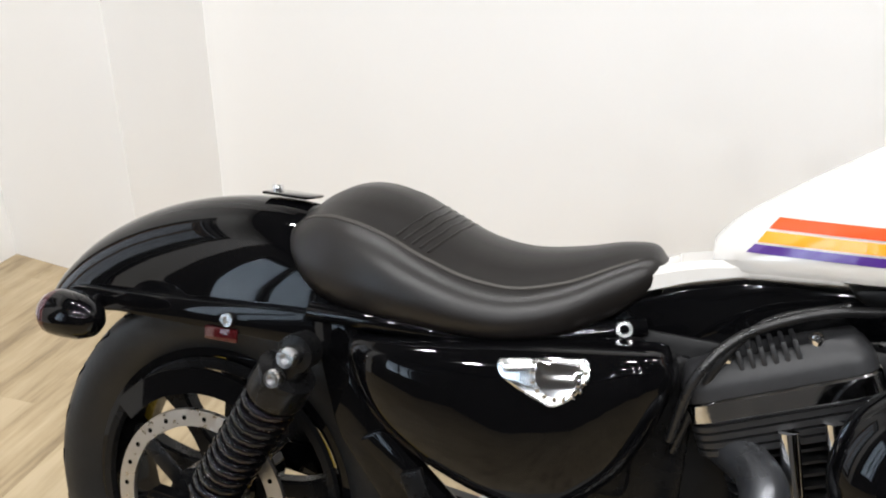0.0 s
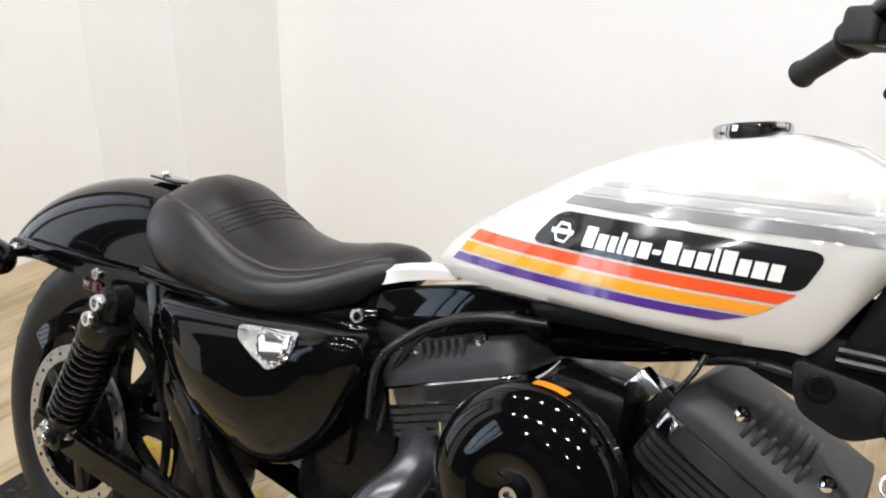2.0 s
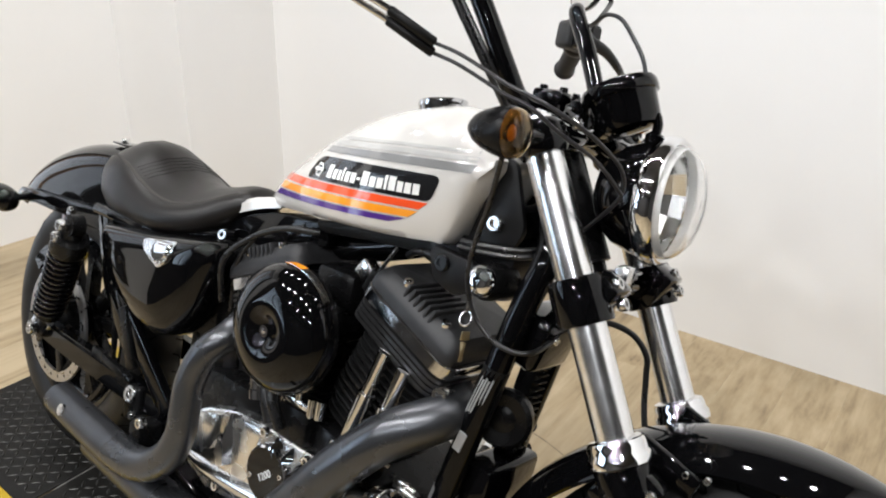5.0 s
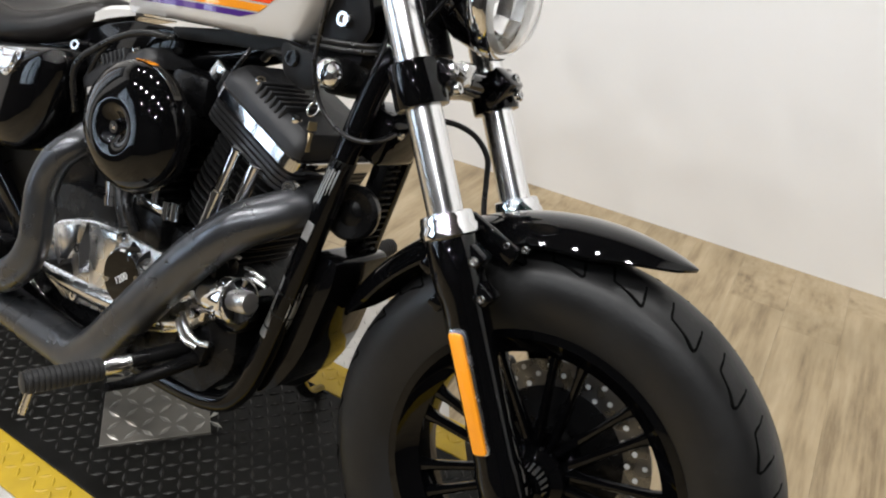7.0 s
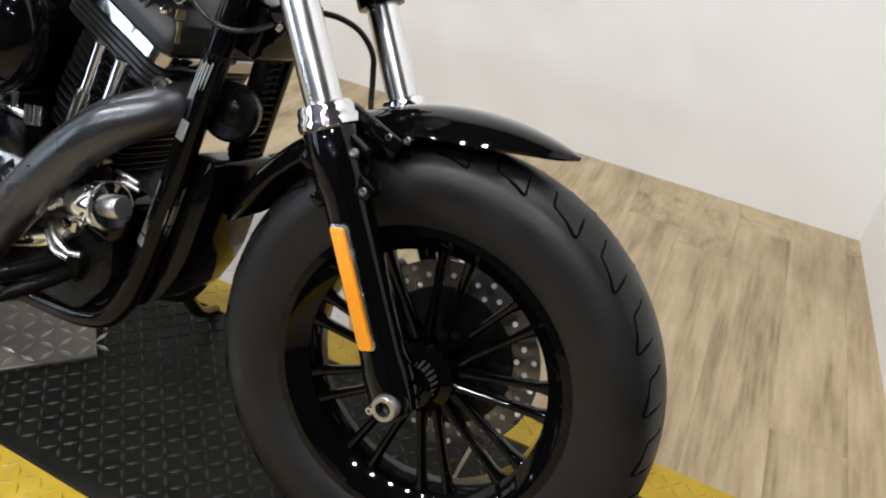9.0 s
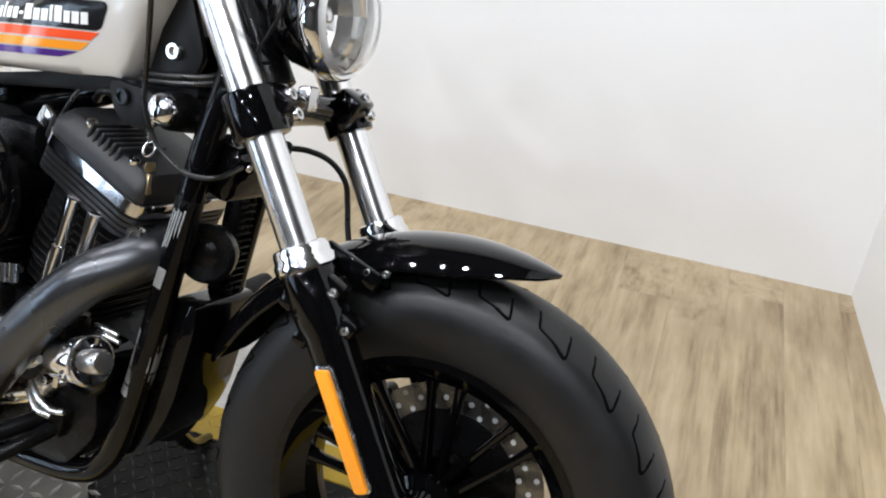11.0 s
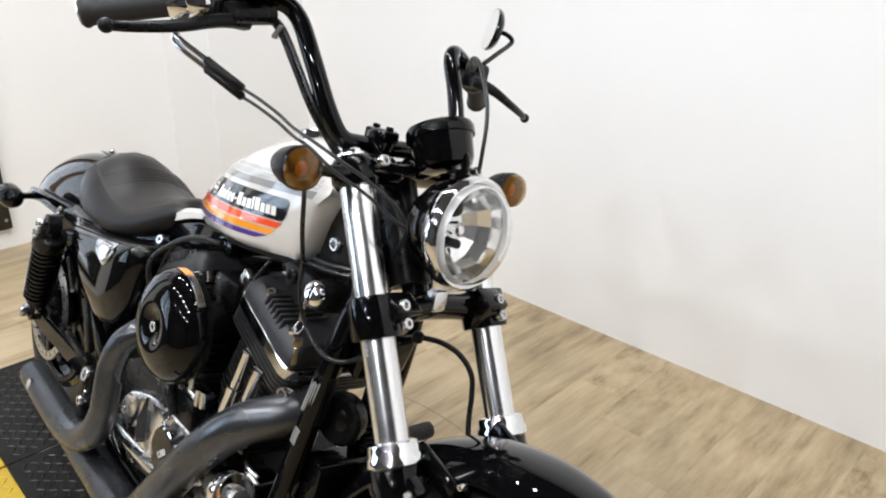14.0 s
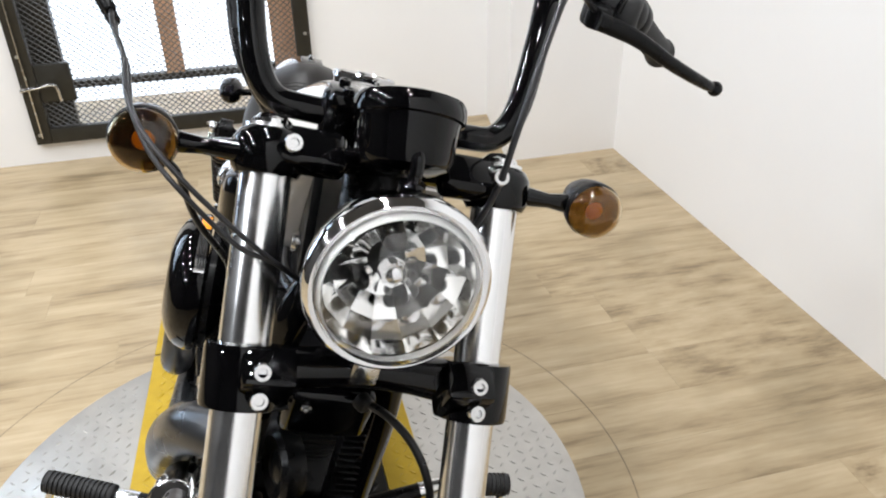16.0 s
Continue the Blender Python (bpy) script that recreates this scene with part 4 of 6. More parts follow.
# front brake reservoir
mcy = box(B(), (0.056, 0.07, 0.044), pose(0.999, -0.236, 1.226, 0, -12, 35), 0.007, 3)
res = fpart("brake_reservoir", mcy, M_FRAME, hb_, "square black brake fluid reservoir")
fpart("reservoir_lid", box(B(), (0.058, 0.072, 0.007), pose(0.9935, -0.236, 1.251, 0, -12, 35), 0.0028, 2), M_FRAME, res)
fpart("sight_glass", lathe(B(), [(0.0105, 0), (0.0105, 0.003), (0.007, 0.004), (0.006, 0.002), (0, 0.002)], (1.0215, -0.2515, 1.224), (0.82, -0.57, 0), 20), M_STEEL, res, "round sight glass in a steel ring")
fpart("master_cylinder", tube(B(), [(0.99, -0.2, 1.187), (1.0, -0.27, 1.172)], 0.016, 16), M_SATIN, hb_)

# throttle cables
for k, dz in ((0, 0.0), (1, -0.011)):
    o_ = Vector((-0.003 * k, 0.004 * k, dz))
    fpart("cable_elbow", tube(B(), [Vector((0.946, -0.312, 1.158)) + o_ * 0.6, Vector((0.951, -0.317, 1.138)) + o_, Vector((0.968, -0.316, 1.126)) + o_, Vector((1.014, -0.299, 1.107)) + o_], 0.004, 10), M_CHROME, None, "bright throttle cable elbow")
    p0, p1 = Vector((1.012, -0.299, 1.107)) + o_, Vector((1.06, -0.267, 1.081)) + o_
    fpart("cable_adjuster", tube(B(), [p0, p0.lerp(p1, 0.03), p0.lerp(p1, 0.97), p1], [0.0048, 0.006, 0.006, 0.0048], 14, smooth=False), M_PLASTIC)
    fpart("throttle_cable", tube(B(), [p1, Vector((1.09, -0.261, 1.074)) + o_, Vector((1.12, -0.249, 1.062)) + o_, Vector((1.15, -0.243, 1.05)) + o_, Vector((1.18, -0.237, 1.042)) + o_, Vector((1.215, -0.22, 1.028)) + o_ * 1.7, Vector((1.245, -0.188, 1.008)) + o_ * 1.7, Vector((1.262, -0.145, 0.98)) + o_ * 1.7, Vector((1.248, -0.105, 0.945)), Vector((1.19, -0.06, 0.89))], 0.0023, 10), M_BRAID)
fpart("clutch_cable", tube(B(), [(0.985, 0.235, 1.175), (1.005, 0.21, 1.187), (1.027, 0.188, 1.195), (1.052, 0.169, 1.203), (1.085, 0.148, 1.195), (1.116, 0.131, 1.17), (1.153, 0.113, 1.128), (1.17, 0.105, 1.07), (1.172, 0.1, 1.0), (1.14, 0.08, 0.88)], 0.0034, 10), M_BRAID)
fpart("brake_hose", tube(B(), [(1.2, 0.02, 0.765), (1.225, 0.045, 0.764), (1.25, 0.067, 0.752), (1.268, 0.085, 0.725), (1.272, 0.095, 0.69), (1.29, 0.09, 0.62), (1.36, 0.085, 0.43)], 0.0045, 10), M_CABLE)
fpart("hose_fitting", lathe(B(), [(0.006, 0), (0.010, 0.003), (0.010, 0.012), (0.007, 0.016)], (1.195, 0.015, 0.765), (1, 0.5, 0), 14), M_PLASTIC)
for off in (0.0, 1.0):
    w0 = Vector((-0.006 - 0.006 * off, -0.010 - 0.004 * off, -0.003 - 0.003 * off))
    fpart("bar_wire", tube(B(), [Vector((0.975, -0.215, 1.195)), Vector((0.984, -0.19, 1.192)) + w0, Vector((1.003, -0.17, 1.175)) + w0, Vector((1.035, -0.156, 1.13)) + w0, Vector((1.07, -0.142, 1.08)) + w0, Vector((1.088, -0.12, 1.045)) + w0, Vector((1.09, -0.09, 0.99))], 0.004, 8), M_CABLE, hb_)
fpart("wire_tag", box(B(), (0.006, 0.012, 0.022), Matrix.Translation((0.995, -0.186, 1.165)) @ pose(0, 0, 0, 0, 25, 30), 0.002), M_LABEL, hb_, "grey wire clip")
part("signal_wire", tube(B(), [(1.15, -0.195, 0.975), (1.142, -0.185, 0.96), (1.124, -0.165, 0.908), (1.09, -0.13, 0.848), (1.083, -0.122, 0.812), (1.087, -0.116, 0.78), (1.098, -0.11, 0.754), (1.115, -0.106, 0.737), (1.138, -0.102, 0.725), (1.165, -0.097, 0.722), (1.184, -0.082, 0.727), (1.186, -0.045, 0.738)], 0.0035, 10), M_CABLE, bike)

# front fender
fen = B()
AX, AZ = 1.496, 0.326
rings_o = []
N = 34
for i in range(N + 1):
    t = i / N
    ang = radians(70.5 + (163 - 70.5) * t)
    w = 0.078 * min(1, (max(t, 0.0001) / 0.2)) ** 0.5 * min(1, (max(1 - t, 0.0001) / 0.14)) ** 0.4
    w = max(w, 0.004)
    drop = 0.036 * (w / 0.078) ** 1.4
    rc = 0.3745 + 0.009 * max(0.0, 1 - t / 0.6)
    prof = []
    for k in range(13):
        u = -1 + 2 * k / 12
        prof.append((u * w, rc - drop * abs(u) ** 2.6))
    ring = [(AX + r * math.cos(ang), y, AZ + r * math.sin(ang)) for y, r in prof]
    inn = [(AX + (r - 0.004) * math.cos(ang), y * 0.96, AZ + (r - 0.004) * math.sin(ang)) for y, r in prof[::-1]]
    rings_o.append(ring + inn)
loft(fen, rings_o)
ff = fpart("front_fender", fen, M_BLACK, None, "short gloss black front fender", sharp=50)
for sgn in (-1, 1):
    fb_ = B()
    box(fb_, (0.085, 0.012, 0.03), pose(1.375, sgn * 0.083, 0.652, 0, 20, 0), 0.005, 2)
    tube(fb_, [(1.36, sgn * 0.088, 0.645), (1.345, sgn * 0.1, 0.62)], 0.01, 10)
    fpart("fender_mount", fb_, M_BLACK, ff)
    for x_, z_ in ((1.4, 0.652), (1.425, 0.655), (1.352, 0.662)):
        fbo = bolt(B(), (x_, sgn * 0.084, z_), (0, sgn, 0), 0.005)
        fpart("mount_bolt", fbo, M_STEEL, ff)

# ---- tank ----
TX = [0.56, 0.578, 0.615, 0.67, 0.73, 0.80, 0.87, 0.93, 0.98, 1.002, 1.03, 1.066]
TT = [0.82, 0.843, 0.874, 0.913, 0.952, 0.987, 1.011, 1.023, 1.022, 1.015, 1.0, 0.962]
TB = [0.79, 0.787, 0.789, 0.795, 0.801, 0.807, 0.812, 0.816, 0.821, 0.826, 0.878, 0.945]
TW = [0.03, 0.043, 0.06, 0.083, 0.104, 0.119, 0.126, 0.126, 0.122, 0.119, 0.112, 0.09]


def tank_section(x, scale=1.0):
    zt, zb, w = (float(np.interp(x, TX, v)) for v in (TT, TB, TW))
    h = zt - zb
    k = float(np.interp(x, [0.86, 1.0, 1.066], [1.0, 0.72, 0.96]))
    half_ = [(0, zb), (w * 0.6 * k, zb), (w * 0.9 * k, zb + 0.003), (w * 0.985 * k, zb + 0.014), (w * (0.35 + 0.65 * k), zb + h * 0.24), (w * 0.975 * (0.65 + 0.35 * k), zb + h * 0.42), (w * 0.88, zb + h * 0.62), (w * 0.68, zb + h * 0.81), (w * 0.4, zb + h * 0.94), (w * 0.15, zb + h * 0.99), (0, zt)]
    pts = [(y, z) for y, z in half_] + [(-y, z) for y, z in half_[-2:0:-1]]
    return [(x, y, z) for y, z in pts]


def smooth_sections(xs, fn, steps=4):
    """Sections through the stations, run smooth along x."""
    secs = [fn(x) for x in xs]
    n = len(secs[0])
    cols = [curve_points([s[k] for s in secs], steps) for k in range(n)]
    return [[cols[k][i] for k in range(n)] for i in range(len(cols[0]))]


tk = B()
loft(tk, smooth_sections(TX, tank_section, 4))
bmesh.ops.recalc_face_normals(tk, faces=tk.faces)
bmesh.ops.bevel(tk, geom=[e for e in tk.edges if len(e.link_faces) == 2 and e.calc_face_angle(0) > 0.8], offset=0.008, segments=3, profile=0.6, affect="EDGES", clamp_overlap=True)
bmesh.ops.triangulate(tk, faces=[f for f in tk.faces if len(f.verts) > 4])
from mathutils.bvhtree import BVHTree

tank_tree = BVHTree.FromBMesh(tk)
tank = part("fuel_tank", tk, M_WHITE, bike, "pearl white peanut fuel tank with colour stripes", sharp=60)


def decal(name, outline, material, lift=0.0012, side=-1, parent=None, label=""):
    """A film on the tank's side, by its outline in x and z: cut into a fine grid and laid on the surface."""
    bm = B()
    vs = [bm.verts.new((x, 0, z)) for x, z in outline]
    bm.faces.new(vs)
    x0, x1 = min(p[0] for p in outline), max(p[0] for p in outline)
    z0, z1 = min(p[1] for p in outline), max(p[1] for p in outline)
    for k in range(1, max(2, int((x1 - x0) / 0.012))):
        bmesh.ops.bisect_plane(bm, geom=bm.verts[:] + bm.edges[:] + bm.faces[:], plane_co=(x0 + 0.012 * k, 0, 0), plane_no=(1, 0, 0))
    for k in range(1, max(2, int((z1 - z0) / 0.008) + 1)):
        bmesh.ops.bisect_plane(bm, geom=bm.verts[:] + bm.edges[:] + bm.faces[:], plane_co=(0, 0, z0 + 0.008 * k), plane_no=(0, 0, 1))
    for v in bm.verts:
        hit = tank_tree.ray_cast(Vector((v.co.x, side * 0.4, v.co.z)), Vector((0, -side, 0)))
        v.co = hit[0] + Vector((0, side * lift, 0)) if hit[0] else Vector((v.co.x, 0, v.co.z))
    return part(name, bm, material, parent or tank, label)


def stripe(a, b, c, d):
    """Outline from the rear ends (upper, lower) and the front ends (upper, lower), bowed a little."""
    (ax_, az_), (bx_, bz_), (cx_, cz_), (dx_, dz_) = a, b, c, d
    n = 8
    top = [(ax_ + (cx_ - ax_) * k / n, az_ + (cz_ - az_) * k / n + 0.0 * math.sin(math.pi * k / n)) for k in range(n + 1)]
    bot = [(bx_ + (dx_ - bx_) * k / n, bz_ + (dz_ - bz_) * k / n) for k in range(n + 1)]
    return top + bot[::-1]


for side in (-1, 1):
    decal("red_stripe", stripe((0.62, 0.8555), (0.611, 0.842), (0.98, 0.879), (0.967, 0.867)), M_RED, side=side, label="orange-red stripe")
    decal("orange_stripe", stripe((0.609, 0.839), (0.602, 0.826), (0.965, 0.864), (0.95, 0.852)), M_ORANGE, side=side, label="amber stripe")
    decal("purple_stripe", stripe((0.6, 0.8235), (0.592, 0.813), (0.947, 0.8495), (0.92, 0.839)), M_PURPLE, side=side, label="purple stripe")
    decal("grey_stripe", stripe((0.745, 0.922), (0.736, 0.911), (1.045, 0.947), (1.04, 0.934)), M_GREY1, side=side, label="dark grey stripe")
    decal("grey_stripe", stripe((0.763, 0.934), (0.752, 0.925), (1.045, 0.958), (1.042, 0.95)), M_GREY2, side=side, label="light grey stripe")
    decal("grey_stripe", stripe((0.78, 0.943), (0.771, 0.937), (1.04, 0.966), (1.04, 0.961)), M_GREY2, side=side, label="light grey stripe")
    panel = decal("name_panel", round_poly([(0.71, 0.864), (0.738, 0.904), (0.998, 0.921), (0.983, 0.882), (0.96, 0.88)], 0.016, 5), M_PANEL, side=side, label="black name panel with plain white marks")
    # plain white marks in place of the maker's name
    widths = [0.013, 0.011, 0.008, 0.005, 0.011, 0.011, 0.008, 0.014, 0.011, 0.011, 0.005, 0.012, 0.01, 0.011, 0.011]
    tall = [1, 0, 0, 1, 0, 0, 2, 1, 0, 0, 1, 1, 0, 0, 0]
    x = 0.777
    for w_, t_ in zip(widths, tall):
        zb_ = 0.8745 + (x - 0.777) * 0.066
        ht = 0.021 if t_ == 1 else 0.0155
        lo = zb_ + (0.006 if t_ == 2 else 0)
        hi = zb_ + (0.0105 if t_ == 2 else ht)
        decal("white_mark", [(x, lo), (x + w_, lo + w_ * 0.066), (x + w_ + 0.001, hi + w_ * 0.066), (x + 0.001, hi)], M_LETTER, 0.0022, side, panel)
        x += w_ + 0.0026
    ring_c = (0.75, 0.8825)
    decal("white_mark", [(ring_c[0] + 0.012 * math.cos(q), ring_c[1] + 0.012 * math.sin(q)) for q in (math.tau * k / 6 for k in range(6))], M_LETTER, 0.0022, side, panel)
    decal("black_mark", [(ring_c[0] + 0.0085 * math.cos(q), ring_c[1] + 0.0085 * math.sin(q)) for q in (math.tau * k / 6 for k in range(6))], M_PANEL, 0.003, side, panel)
    decal("white_mark", [(0.736, 0.88), (0.764, 0.882), (0.764, 0.887), (0.736, 0.885)], M_LETTER, 0.0038, side, panel)

cap_z = tank_tree.ray_cast(Vector((0.888, 0, 1.3)), Vector((0, 0, -1)))[0].z
cprof = [(0.036, -0.012), (0.0385, -0.001), (0.039, 0.001), (0.039, 0.006), (0.037, 0.0085), (0.034, 0.0085), (0.033, 0.0075), (0.02, 0.0085), (0, 0.009)]
fcap = part("fuel_cap", lathe(B(), cprof, (0.888, 0.0, cap_z), (-0.22, 0, 1), 48), M_BAND, tank, "low round fuel cap with dark polished rim")
part("cap_lock", lathe(B(), [(0.009, 0.006), (0.009, 0.0105), (0.007, 0.0115), (0, 0.0112)], (0.888, 0.0, cap_z), (-0.22, 0, 1), 20), M_CHROME, fcap)
tail = B()
rings = []
for x, w, zt, zb in ((0.46, 0.05, 0.752, 0.736), (0.49, 0.052, 0.776, 0.75), (0.53, 0.05, 0.79, 0.766), (0.56, 0.046, 0.797, 0.776), (0.6, 0.044, 0.803, 0.786)):
    rings.append([(x, -w, zb), (x, -w, zt - 0.008), (x, -w + 0.008, zt), (x, w - 0.008, zt), (x, w, zt - 0.008), (x, w, zb)])
loft(tail, rings)
part("tank_tail", tail, M_WHITE, tank)

# ---- seat ----
SX = [0.03, 0.05, 0.085, 0.13, 0.18, 0.23, 0.29, 0.35, 0.41, 0.46, 0.495, 0.512]
SZC = [0.762, 0.787, 0.815, 0.829, 0.825, 0.805, 0.782, 0.776, 0.785, 0.798, 0.8, 0.784]
SZE = [0.76, 0.772, 0.786, 0.789, 0.78, 0.762, 0.744, 0.739, 0.754, 0.778, 0.79, 0.78]
SZB = [0.742, 0.715, 0.69, 0.677, 0.672, 0.672, 0.672, 0.675, 0.688, 0.715, 0.745, 0.762]
SW = [0.055, 0.082, 0.105, 0.121, 0.13, 0.134, 0.134, 0.126, 0.102, 0.074, 0.055, 0.04]


def seat_section(x):
    zc, ze, zb, w = (float(np.interp(x, SX, v)) for v in (SZC, SZE, SZB, SW))
    h = ze - zb
    half_ = [(0, zb), (w * 0.7, zb), (w * 0.9, zb + 0.004), (w * 0.985, zb + h * 0.22), (w, zb + h * 0.45), (w * 0.95, zb + h * 0.72), (w * 0.84, zb + h * 0.93), (w * 0.72, ze), (w * 0.55, (ze * 0.6 + zc * 0.4)), (w * 0.28, ze * 0.15 + zc * 0.85), (0, zc)]
    return [(x, y, z) for y, z in half_] + [(x, -y, z) for y, z in half_[-2:0:-1]]


st = B()
loft(st, smooth_sections(SX, seat_section, 4))
seat_tree = BVHTree.FromBMesh(st)
seat = part("seat", st, M_VINYL, bike, "black vinyl solo seat with stitched ribs", sharp=80)


def on_seat(x, y, lift=0.001):
    hit = seat_tree.ray_cast(Vector((x, y, 1.2)), Vector((0, 0, -1)))
    return hit[0] + Vector((0, 0, lift)) if hit[0] else Vector((x, y, 0.75))


for k in range(5):
    x0 = 0.222 + 0.0105 * k
    pts = [on_seat(x0 - 0.024 * (abs(y_) / 0.09) ** 2, y_) for y_ in np.linspace(-0.092, 0.092, 15)]
    part("seat_rib", tube(B(), [p - Vector((0, 0, 0.0016)) for p in pts], 0.002, 8, 2), M_VINYL, seat)
for off in (0.76, 0.785):
    pts_r = [on_seat(float(x), -off * float(np.interp(x, SX, SW)), 0.0004) for x in np.linspace(0.06, 0.48, 26)]
    for side in (1, -1):
        part("seam", tube(B(), [(p.x, p.y * side, p.z) for p in pts_r], 0.0018, 6, 2), M_THREAD, seat)

# ---- rear fender ----
RFX = [-0.375, -0.352, -0.305, -0.24, -0.16, -0.07, 0.02, 0.1, 0.18]
RFZ = [0.60, 0.642, 0.692, 0.734, 0.766, 0.785, 0.789, 0.775, 0.74]
RFW = [0.05, 0.07, 0.082, 0.088, 0.09, 0.09, 0.088, 0.086, 0.084]
RFB = [0.572, 0.585, 0.602, 0.618, 0.628, 0.634, 0.638, 0.642, 0.645]


def fender_section(x):
    zt, w, zb = (float(np.interp(x, RFX, v)) for v in (RFZ, RFW, RFB))
    out = []
    for k in range(19):
        a = math.pi * k / 18
        y = -w * math.cos(a)
        s = math.sin(a)
        z = zb + (zt - zb) * s ** 0.75
        out.append((x, y, z))
    inn = [(x, y * 0.95, max(zb, z - 0.005)) for _, y, z in out[::-1]]
    return out + inn


rf_ = B()
loft(rf_, smooth_sections(RFX, fender_section, 4))
part("rear_fender", rf_, M_BLACK, bike, "bobbed gloss black rear fender", sharp=60)
for sgn in (-1, 1):
    strut = B()
    prism(strut, round_poly([(0.17, 0.665), (0.17, 0.625), (0.08, 0.618), (-0.2, 0.612), (-0.285, 0.6), (-0.3, 0.616), (-0.28, 0.635), (-0.1, 0.648), (0.06, 0.66)], 0.012), sgn * 0.094, sgn * 0.108, 0.003)
    sto = part("fender_strut", strut, M_FRAME, bike, "black fender strut with bright bolts")
    for x_, z_ in ((-0.02, 0.634), (-0.265, 0.617)):
        part("strut_bolt", bolt(B(), (x_, sgn * 0.107, z_), (0, sgn, 0), 0.0105, 0.009), M_STEEL, sto)
    part("side_reflector", box(B(), (0.05, 0.004, 0.018), pose(-0.03, sgn * 0.11, 0.612, 0, -2, 0), 0.002), M_REDLENS, sto)
    rs_ = B()
    lathe(rs_, [(0.0, -0.045), (0.012, -0.043), (0.022, -0.034), (0.029, -0.016), (0.031, 0.006), (0.031, 0.02), (0.029, 0.022)], (-0.213, sgn * 0.175, 0.618), (-1, 0, 0.02), 28)
    rsig = part("turn_signal", rs_, M_BLACK, bike, "black bullet rear turn signal with red lens")
    part("lens", lathe(B(), [(0.0295, 0.02), (0.03, 0.028), (0.024, 0.038), (0.012, 0.043), (0, 0.044)], (-0.213, sgn * 0.175, 0.618), (-1, 0, 0.02), 28), M_REDLENS, rsig)
    part("stalk", tube(B(), [(-0.235, sgn * 0.1, 0.62), (-0.225, sgn * 0.13, 0.62), (-0.215, sgn * 0.155, 0.619)], [0.012, 0.0085, 0.011], 14), M_BLACK, rsig)
tab = B()
box(tab, (0.07, 0.05, 0.004), pose(0.0, 0, 0.795, 0, 0, 0), 0.0015)
tabo = part("seat_bracket", tab, M_FRAME, bike)
part("bracket_screw", bolt(B(), (-0.025, 0, 0.797), (0, 0, 1), 0.008, 0.008), M_STEEL, tabo)

# ---- rear suspension ----
for sgn in (-1, 1):
    p0, p1 = Vector((0.119, sgn * 0.168, 0.634)), Vector((-0.034, sgn * 0.135, 0.358))
    d = (p1 - p0).normalized()
    L = (p1 - p0).length
    sh = part("shock_absorber", lathe(B(), [(0.012, 0), (0.02, 0.004), (0.022, 0.03), (0.037, 0.034), (0.038, 0.066), (0.036, 0.072), (0.014, 0.074), (0.014, L * 0.78), (0.026, L * 0.8), (0.027, L * 0.86), (0.018, L * 0.9), (0.014, L)], p0, d, 28), M_SATIN, bike, "black coil-over rear shock absorber")
    s1 = d.orthogonal().normalized()
    s2 = d.cross(s1)
    turns, r_ = 12, 0.0315
    helix = [p0 + d * (0.072 + (L * 0.8 - 0.072) * k / (turns * 14)) + r_ * (math.cos(math.tau * k / 14) * s1 + math.sin(math.tau * k / 14) * s2) for k in range(turns * 14 + 1)]
    part("spring", tube(B(), helix, 0.005, 10, 1, smooth=False), M_BLACK, sh, "gloss black coil spring")
    for q, rr2 in ((p0, 0.017), (p1, 0.017)):
        eye = lathe(B(), [(rr2 + 0.006, -0.014), (rr2 + 0.006, 0.014), (rr2 - 0.004, 0.016), (rr2 - 0.006, 0.024), (0, 0.026)], q, (0, sgn, 0), 24)
        part("mount_eye", eye, M_SATIN, sh)
        part("mount_bolt", bolt(B(), q + Vector((0, sgn * 0.024, 0)), (0, sgn, 0), 0.013, 0.012), M_STEEL, sh, "bright acorn mount bolt")
    part("cover_bolt", bolt(B(), p0 + d * 0.032 + Vector((0, sgn * 0.03, 0)), (0, sgn, 0), 0.012, 0.01), M_STEEL, sh)
    sa = B()
    rings = []
    for t in (0, 0.3, 0.7, 1):
        xx, zz, ww = 0.44 - 0.56 * t, 0.33 + 0.024 * t, 0.026 - 0.002 * t
        yy = sgn * (0.09 + 0.03 * min(1, t * 2))
        rings.append([(xx, yy - 0.016, zz - ww), (xx, yy + 0.016, zz - ww), (xx, yy + 0.016, zz + ww), (xx, yy - 0.016, zz + ww)])
    loft(sa, rings)
    bmesh.ops.bevel(sa, geom=list(sa.edges), offset=0.006, segments=2, affect="EDGES", clamp_overlap=True)
    swa = part("swingarm", sa, M_FRAME, bike, "black box-section swingarm arm")
    part("axle_nut", lathe(B(), [(0.022, 0), (0.022, 0.012), (0.014, 0.016), (0.012, 0.024), (0, 0.026)], (RWX, sgn * 0.135, RWZ), (0, sgn, 0), 6), M_STEEL, swa)
    part("adjuster_bolt", bolt(B(), (-0.008, sgn * 0.136, 0.372), (0, sgn, 0), 0.012, 0.01), M_STEEL, swa)
belt = B()
prism(belt, round_poly([(-0.2, 0.46), (0.1, 0.475), (0.42, 0.42), (0.42, 0.40), (0.1, 0.45), (-0.2, 0.43)], 0.01), 0.08, 0.1, 0.003)
part("belt_guard", belt, M_SATIN, bike)
